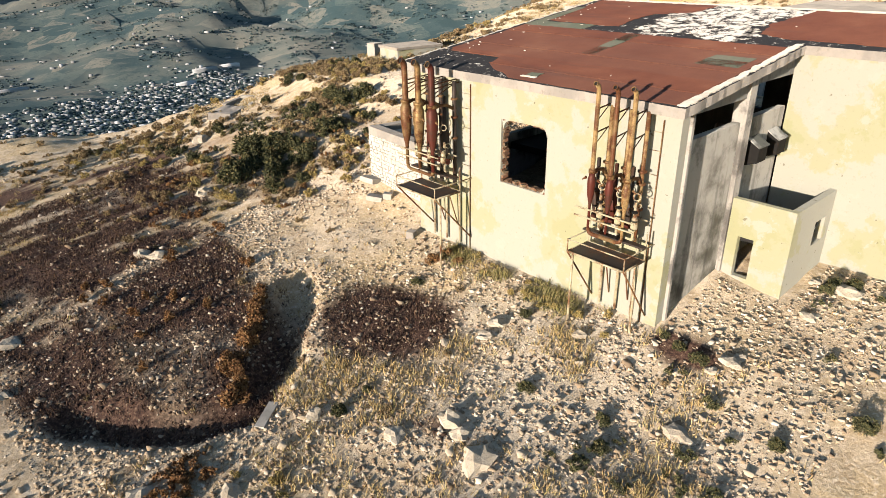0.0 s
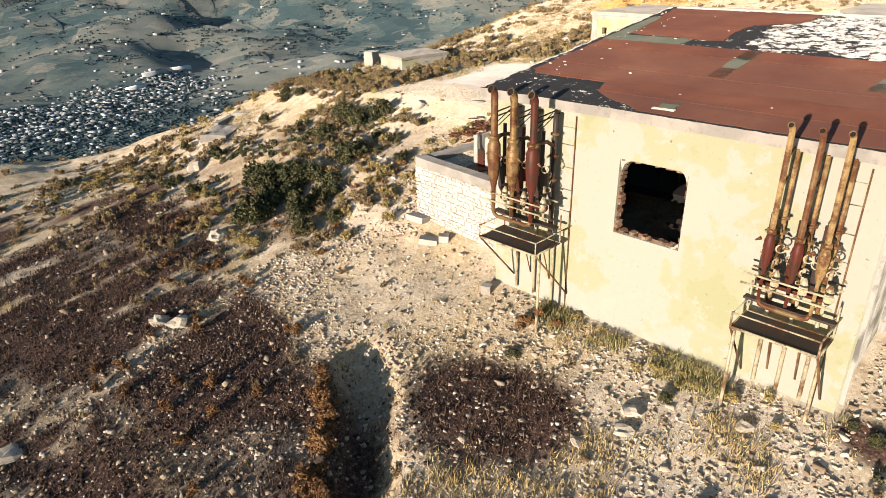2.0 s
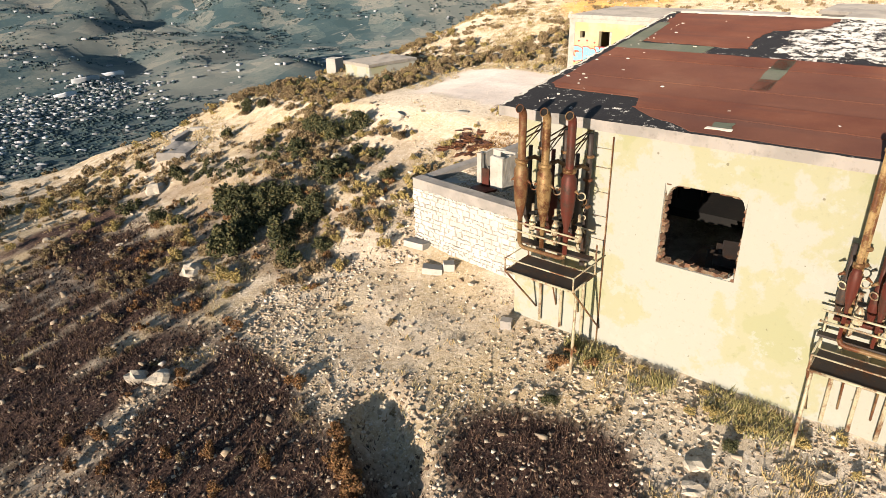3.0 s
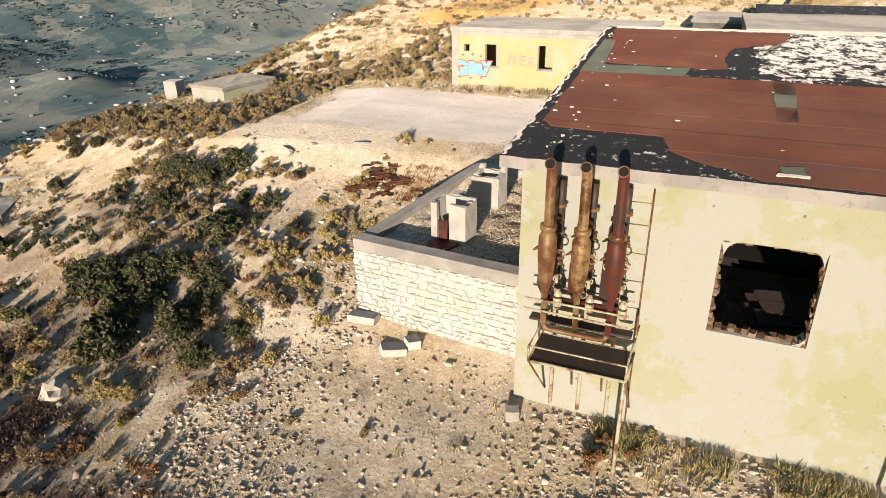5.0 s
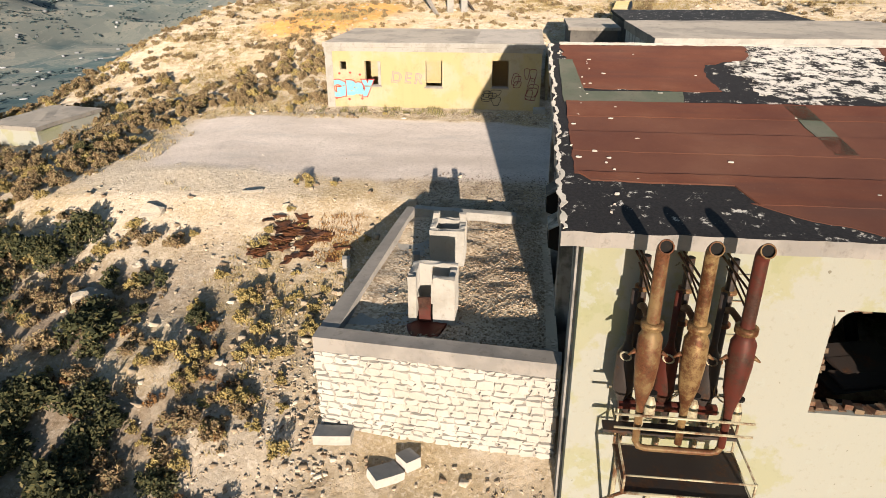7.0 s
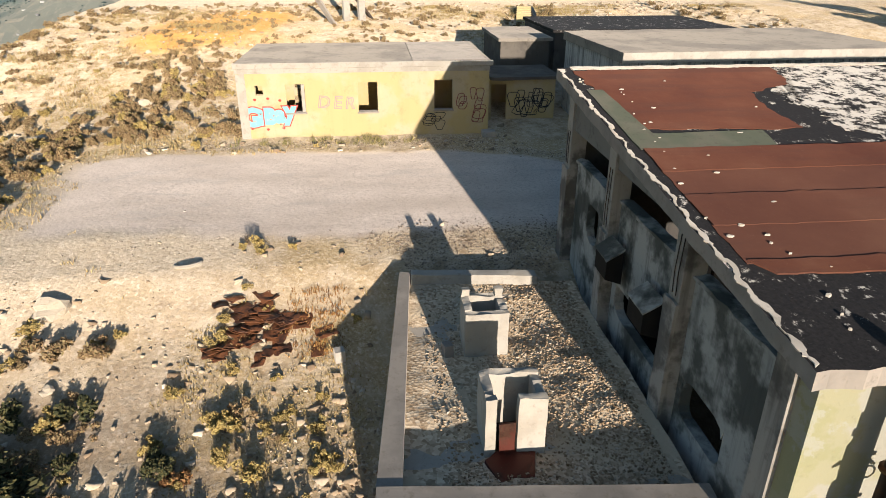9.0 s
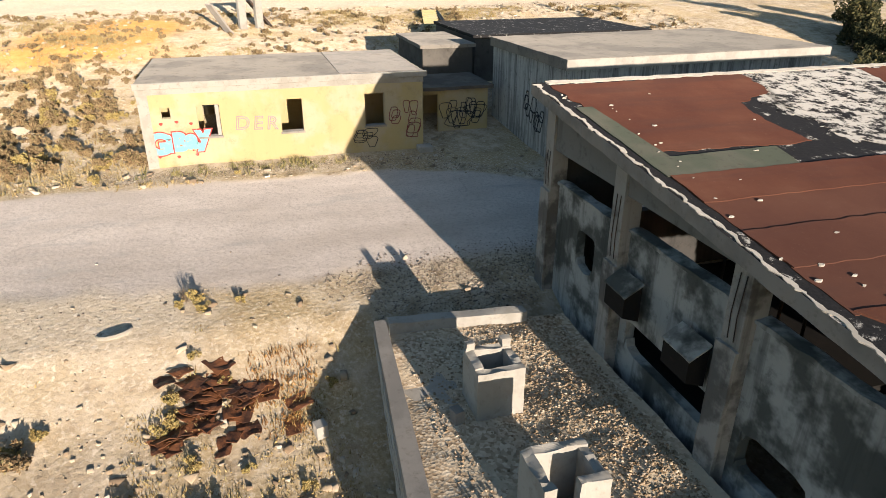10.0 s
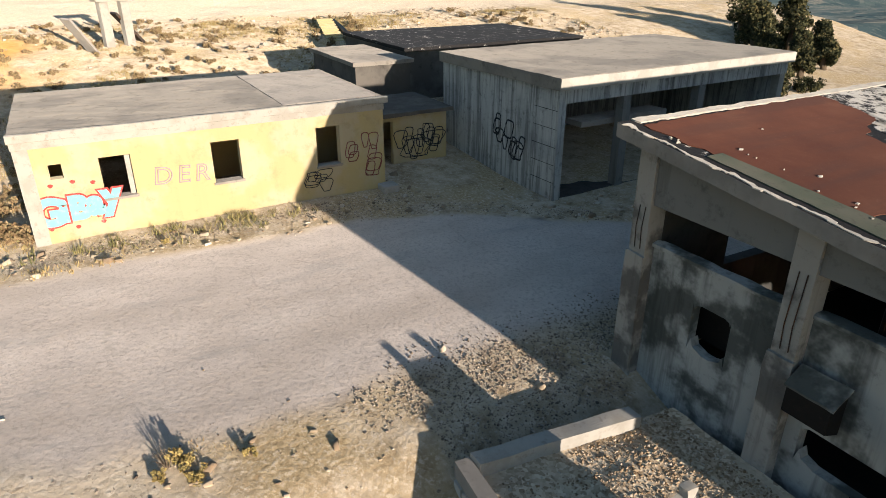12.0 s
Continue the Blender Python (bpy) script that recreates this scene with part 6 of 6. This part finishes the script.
def shrub(seed, mat, label, cat, flat=0.75, lumps=9, per=70, leaf=0.06):
    """A shrub one metre wide: twigs from the root and lumps of leaves."""
    rs = np.random.RandomState(seed)
    ls = []
    for k in range(lumps):
        a, q = rs.uniform(0, 6.283), rs.uniform(0.05, 0.36)
        ls.append((q * math.cos(a), q * math.sin(a), flat * rs.uniform(0.14, 0.55) * (1.15 - q), rs.uniform(0.06, 0.19)))
    v, f = leaf_cloud(rs, ls, per, leaf)
    v[:, 2] = np.maximum(v[:, 2], 0.0)
    ob = mesh_from("shrub", v, f, mat)
    bm = bmesh.new()
    for cx, cy, cz, r in ls:
        tube(bm, [(0, 0, -0.08), (cx * 0.4, cy * 0.4, cz * 0.5), (cx, cy, cz)], [0.022, 0.014, 0.006], 5)
    part("twig", bm, M_TWIG, ob)
    return tagged(ob, label, cat)


FAR = {}


def plant(src, spots, group, rng):
    spots = list(spots)
    away = [s for s in spots if s[0] > 26 or s[1] > 31]
    if len(away) > 20:
        spots = [s for s in spots if s not in away]
        mat = src[0].data.materials[0]
        vs, fs, k = FAR.setdefault(mat.name, ([], [], [0]))
        for x, y, s in away:
            me = rng.choice(src).data
            co = np.empty(len(me.vertices) * 3)
            me.vertices.foreach_get("co", co)
            co = co.reshape(-1, 3)
            a = rng.uniform(0, 6.283)
            r = np.stack([co[:, 0] * math.cos(a) - co[:, 1] * math.sin(a), co[:, 0] * math.sin(a) + co[:, 1] * math.cos(a), co[:, 2]], -1) * s
            r += np.array((x, y, gz(x, y) - 0.02))
            vs.append(r)
            fs.append(np.arange(len(r)).reshape(-1, 4) + k[0])
            k[0] += len(r)
        tagged(mesh_from("far_shrubs", np.concatenate(vs), np.concatenate(fs), mat), "low dry shrubs on the far slope", "shrubs", kind="stuff")
        FAR.clear()
    for i, (x, y, s) in enumerate(spots):
        m = pose(x, y, gz(x, y) - 0.02, 0, 0, rng.uniform(0, 360)) @ Matrix.Diagonal((s, s * rng.uniform(0.85, 1.15), s * rng.uniform(0.8, 1.1), 1))
        o = rng.choice(src)
        ob = o if not o.get("used") else copy_thing(o, Matrix.Identity(4))
        o["used"] = 1
        ob.matrix_basis = m
        tagged(ob, group=group)
    for o in src:
        if not o.get("used"):
            for c in list(o.children_recursive) + [o]:
                bpy.data.objects.remove(c)


rng = random.Random(31)
dark = [shrub(k, M_LEAFDARK, "dense dark green mastic bush on the slope", "bush", 0.8, 24, 85, 0.040) for k in range(4)]
dry = [shrub(20 + k, M_LEAFDRY, "low brown dried thyme shrub on the slope", "shrub", 0.7, 9, 80, 0.045) for k in range(5)]
gold = [shrub(40 + k, M_LEAFGOLD, "golden dried broom shrub among stones", "shrub", 0.8, 9, 80, 0.05) for k in range(4)]
rust = [shrub(60 + k, M_LEAFRUST, "scorched rust-brown shrub beside burnt ground", "shrub", 0.95, 10, 90, 0.05) for k in range(3)]
A = [(14.9 + rng.gauss(0, 1.0), 29.6 + rng.gauss(0, 1.7), rng.uniform(1.2, 2.1)) for k in range(20)]
A += [(21.0 + rng.gauss(0, 0.9), 32.3 + rng.gauss(0, 1.0), rng.uniform(1.0, 1.7)) for k in range(7)]
A += [(rng.uniform(12, 34), rng.uniform(33, 44), rng.uniform(0.7, 1.2)) for k in range(14)]
A += [(36.5, -3.5, 1.8), (37.6, -5.2, 2.0), (38.6, -6.6, 2.1), (39.6, -8.2, 2.2), (37.2, -7.4, 1.7), (40.6, -9.6, 2.0), (42, -11, 2.0), (41.5, -13.0, 2.6), (43.5, -12.4, 2.8), (45.5, -13.4, 3.0), (44.2, -15.0, 2.6), (47, -15.6, 3.0)]
A += [(10.5, 8.95, 0.5), (7.0, 11.8, 0.6), (7.9, 11.9, 0.35), (10.9, 7.0, 0.5), (10.2, 6.55, 0.55), (12.5, 3.9, 0.5), (14.0, 2.8, 0.6), (12.7, 10.9, 0.45), (13.9, 6.4, 0.6), (14.0, 7.0, 0.5), (12.0, 14.8, 0.5), (18.5, 5.3, 0.6)]
A += [(19.3, 4.9, 0.6), (19.0, 5.3, 0.5), (14.2, 7.5, 0.35)]
A += [(13.0, 25.6, 1.2), (14.2, 25.2, 1.0), (18.6, 26.3, 0.8)]
plant(dark, A, "green bushes on the slope", rng)


def spread(n, area, weight, s0, s1, seed):
    rs = np.random.RandomState(seed)
    x, y = scatter(n, rs, *area, weight)
    return [(float(a), float(b), float(c)) for a, b, c in zip(x, y, rs.uniform(s0, s1, n))]


side_w = lambda x, y: (1 - 0.75 * sstep(12.5, 10, x)) * np.clip(0.35 + 1.1 * fbm(x, y, 4.0, 3, 71), 0, 1) * (1 - court_mask(x, y)) * (1 - 0.85 * sstep(0, 0.7, 1.1 - np.hypot((x - 25) / 5.2, (y - 29) / 4.5))) * (1 - 0.8 * burnt_mask(x, y)) * (1 - 0.95 * ((x > 19.5) & (x < 25.7) & (y < 28))) * (1 - 0.98 * ((x > 23) & (x < 34.9) & (y < 33.5)))
plant(dry, spread(620, (1, 45, 24.0, 46), side_w, 0.35, 1.1, 5) + spread(170, (41, 60, -4, 45), lambda x, y: np.clip(0.3 + fbm(x, y, 5, 3, 72), 0, 1), 0.3, 0.9, 6) + spread(26, (2, 13, 5, 23), lambda x, y: np.full_like(x, 0.5), 0.2, 0.5, 7), "dry shrubs on the slope", rng)
plant(gold, spread(330, (8, 45, 23.5, 46), side_w, 0.3, 0.85, 8) + [(rng.uniform(19.5, 23.5), rng.uniform(22.6, 26.2), rng.uniform(0.25, 0.45)) for k in range(10)] + [(rng.uniform(14.8, 20), rng.uniform(23, 27), rng.uniform(0.3, 0.75)) for k in range(34)] + [(25.3, 25.4, 0.5), (25.15, 25.75, 0.4), (25.0, 24.4, 0.4), (24.9, 25.2, 0.4)] + [(rng.uniform(2, 5), rng.uniform(9.5, 12), rng.uniform(0.3, 0.5)) for k in range(10)] + [(rng.uniform(13.2, 14.1), rng.uniform(8.5, 14.5), rng.uniform(0.25, 0.5)) for k in range(16)], "golden shrubs among stones", rng)
plant(rust, [(5.35 + 3.0 * k / 21 + rng.gauss(0, 0.16), 14.35 + 3.7 * k / 21 + rng.gauss(0, 0.16), rng.uniform(0.45, 0.95)) for k in range(22)] + [(13.3 + rng.uniform(-0.4, 0.3), 14.9 + rng.uniform(-0.5, 0.5), rng.uniform(0.35, 0.6)) for k in range(5)] + [(rng.uniform(4, 10), rng.uniform(17, 24), rng.uniform(0.3, 0.6)) for k in range(16)], "scorched shrubs by the burnt ground", rng)


def scrub(src_mesh_mats, spots, label, seed):
    rng = random.Random(seed)
    rs = np.random.RandomState(seed)
    vs, fs, k = [], [], 0
    for x, y, s in spots:
        ls = [(rng.gauss(0, 0.2), rng.gauss(0, 0.2), rng.uniform(0.08, 0.32), rng.uniform(0.08, 0.18)) for q in range(6)]
        v, f = leaf_cloud(rs, ls, 60, 0.055)
        v[:, 2] = np.maximum(v[:, 2], 0)
        vs.append(v * s + np.array((x, y, gz(x, y) - 0.02)))
        fs.append(f + k)
        k += len(v)
    tagged(mesh_from("scrub", np.concatenate(vs), np.concatenate(fs), src_mesh_mats), label, "scrub", kind="stuff")


mid_w = lambda x, y: np.clip(0.4 + fbm(x, y, 3.0, 3, 75), 0, 1)
scrub(M_LEAFDARK, spread(36, (12.5, 22, 27, 38), mid_w, 0.6, 1.2, 15) + spread(34, (9, 19.5, 1, 7.4), mid_w, 0.3, 0.65, 17), "dark low scrub over the slope", 4)
scrub(M_LEAFRUST, spread(60, (8, 19, 23.5, 36), mid_w, 0.3, 0.7, 16) + spread(14, (2.4, 4.6, 12.2, 13.2), mid_w, 0.35, 0.75, 18), "russet low scrub over the slope", 5)
scrub(M_LEAFDRY, spread(200, (6, 20, 24, 44), mid_w, 0.3, 0.75, 19) + spread(260, (0, 60, 38, 56), mid_w, 0.4, 0.9, 20) + spread(320, (36, 62, 18, 44), mid_w, 0.3, 0.75, 23), "brown dried scrub over the slope", 6)

dead = tagged(part("dead_weed", bmesh.new(), M_TWIG), "leafless grey dead weed at the yard edge", "weed")
bm = bmesh.new()
rng = random.Random(77)
for k in range(9):
    a = rng.uniform(0, 6.283)
    p = Vector((0, 0, -0.05))
    q = Vector((0.25 * math.cos(a), 0.25 * math.sin(a), rng.uniform(0.3, 0.6)))
    tube(bm, [p, q * 0.5 + Vector((0, 0, 0.06)), q], [0.014, 0.009, 0.004], 5)
    tube(bm, [q * 0.6, q * 0.6 + Vector((rng.uniform(-0.15, 0.15), rng.uniform(-0.15, 0.15), 0.2))], [0.007, 0.003], 4)
bm.to_mesh(dead.data)
bm.free()
dead.matrix_basis = pose(25.3, 25.6, gz(25.3, 25.6)) @ Matrix.Diagonal((0.8, 0.8, 0.55, 1))


# ---- trees beyond the shelter ----
def tree(x, y, h, seed):
    rs = np.random.RandomState(seed)
    rng = random.Random(seed)
    th = tagged(empty("pine_tree", x, y, gz(x, y) - 0.1), "dark green bushy pine beyond the concrete shelter", "tree", "trees beyond the shelter")
    bm = bmesh.new()
    tube(bm, [(0, 0, -0.3), (0.1, 0.05, h * 0.3), (0.0, 0.15, h * 0.6), (0.05, 0.1, h * 0.85)], [0.22, 0.17, 0.11, 0.04], 9)
    ls = []
    for k in range(26):
        a, q = rng.uniform(0, 6.283), rng.uniform(0.1, 0.46) * h
        z = h * rng.uniform(0.28, 0.98)
        q *= 1.05 - 0.55 * z / h
        c = (q * math.cos(a), q * math.sin(a), z)
        tube(bm, [(0.03, 0.1, z * 0.75), (c[0] * 0.5, c[1] * 0.5, z * 0.9), c], [0.05, 0.03, 0.012], 5)
        ls.append((*c, h * rng.uniform(0.09, 0.16)))
    part("trunk", bm, M_TWIG, th)
    v, f = leaf_cloud(rs, ls, 190, 0.10)
    me_ob = mesh_from("crown", v, f, M_LEAFDARK)
    me_ob.parent = th


for k, (x, y, h) in enumerate(((44.6, -12.6, 3.4), (47.2, -14.5, 4.6), (43.2, -14.2, 3.3), (41.2, -12.3, 2.5), (46.0, -18.0, 3.6), (39.2, -9.8, 1.9), (42.0, -15.5, 2.8), (40.2, -13.4, 2.2))):
    tree(x, y, 0.8 * h, 90 + k)

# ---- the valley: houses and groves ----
# both valley colours hold a blue-grey cast in place of distance haze
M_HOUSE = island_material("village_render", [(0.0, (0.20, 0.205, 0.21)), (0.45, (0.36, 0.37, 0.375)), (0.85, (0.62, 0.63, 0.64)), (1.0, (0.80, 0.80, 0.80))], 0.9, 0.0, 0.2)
M_HAZEGROVE = island_material("hazed_olive_grove", [(0.0, (0.035, 0.060, 0.066)), (0.6, (0.055, 0.088, 0.090)), (1.0, (0.09, 0.12, 0.11))], 0.95, 0.0, 0.1)


def blocks(name, x, y, sx, sy, sz, rot, mat, label, cat):
    n = len(x)
    v = np.repeat(CUBE[None], n, 0) * np.stack([sx / 2, sy / 2, sz], -1)[:, None]
    c, s = np.cos(rot)[:, None], np.sin(rot)[:, None]
    z = ground_height(x, y)
    out = np.stack([v[..., 0] * c - v[..., 1] * s + x[:, None], v[..., 0] * s + v[..., 1] * c + y[:, None], v[..., 2] + z[:, None]], -1).reshape(-1, 3)
    f = (CUBE_F[None] + 8 * np.arange(n)[:, None, None]).reshape(-1, 4)
    return tagged(mesh_from(name, out, f, mat), label, cat, kind="stuff")


rs = np.random.RandomState(9)
n = 1500
t = rs.uniform(-0.45, 1.35, n)
w = rs.normal(0, 1, n) * (85 - 20 * t)
tx, ty = 140 + 420 * t - 0.45 * w, 1190 + 240 * t + 0.9 * w
g = np.round(tx / 22) * 22 + rs.normal(0, 6, n), np.round(ty / 30) * 30 + rs.normal(0, 5, n)
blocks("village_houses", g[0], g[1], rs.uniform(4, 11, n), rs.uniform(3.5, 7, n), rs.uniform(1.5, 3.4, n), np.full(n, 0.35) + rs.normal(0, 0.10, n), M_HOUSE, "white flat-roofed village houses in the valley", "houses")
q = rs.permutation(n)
blocks("village_trees", g[0][q] + rs.normal(0, 11, n), g[1][q] + rs.normal(0, 11, n), rs.uniform(3, 7, n), rs.uniform(3, 7, n), rs.uniform(1.5, 3.5, n), rs.uniform(0, 3, n), M_HAZEGROVE, "dark garden trees between the village houses", "trees")
n = 1100
a, d = rs.uniform(0.1, 1.6, n), rs.uniform(950, 3800, n)
a = a + 0.05 * np.round(rs.normal(0, 1, n))
blocks("scattered_houses", d * np.cos(a), d * np.sin(a), rs.uniform(6, 15, n), rs.uniform(4, 8, n), rs.uniform(1.5, 3.2, n), rs.uniform(0, 3, n), M_HOUSE, "scattered pale farmhouses across the valley", "houses")
blocks("long_sheds", np.array([250.0, 640, 720, 560]), np.array([1700.0, 1560, 1600, 1480]), np.array([90.0, 60, 50, 45]), np.array([22.0, 18, 16, 16]), np.array([5.0, 6, 6, 6]), np.array([0.1, 0.3, 0.2, 0.4]), M_HOUSE, "long pale industrial sheds in the valley", "sheds")
n = 34000
a, d = rs.uniform(0.05, 1.65, n), 800 + 2800 * rs.rand(n) ** 1.2
x, y = d * np.cos(a), d * np.sin(a)
keep = fbm(x, y, 260, 4, 81) + 0.6 * fbm(x * 0.5, y * 1.6, 90, 3, 82) > -0.05
x, y = x[keep], y[keep]
k = len(x)
blocks("valley_groves", x, y, rs.uniform(2.5, 6, k), rs.uniform(2.5, 6, k), rs.uniform(1.0, 2.2, k), rs.uniform(0, 3, k), M_HAZEGROVE, "dark olive trees in the valley", "groves")
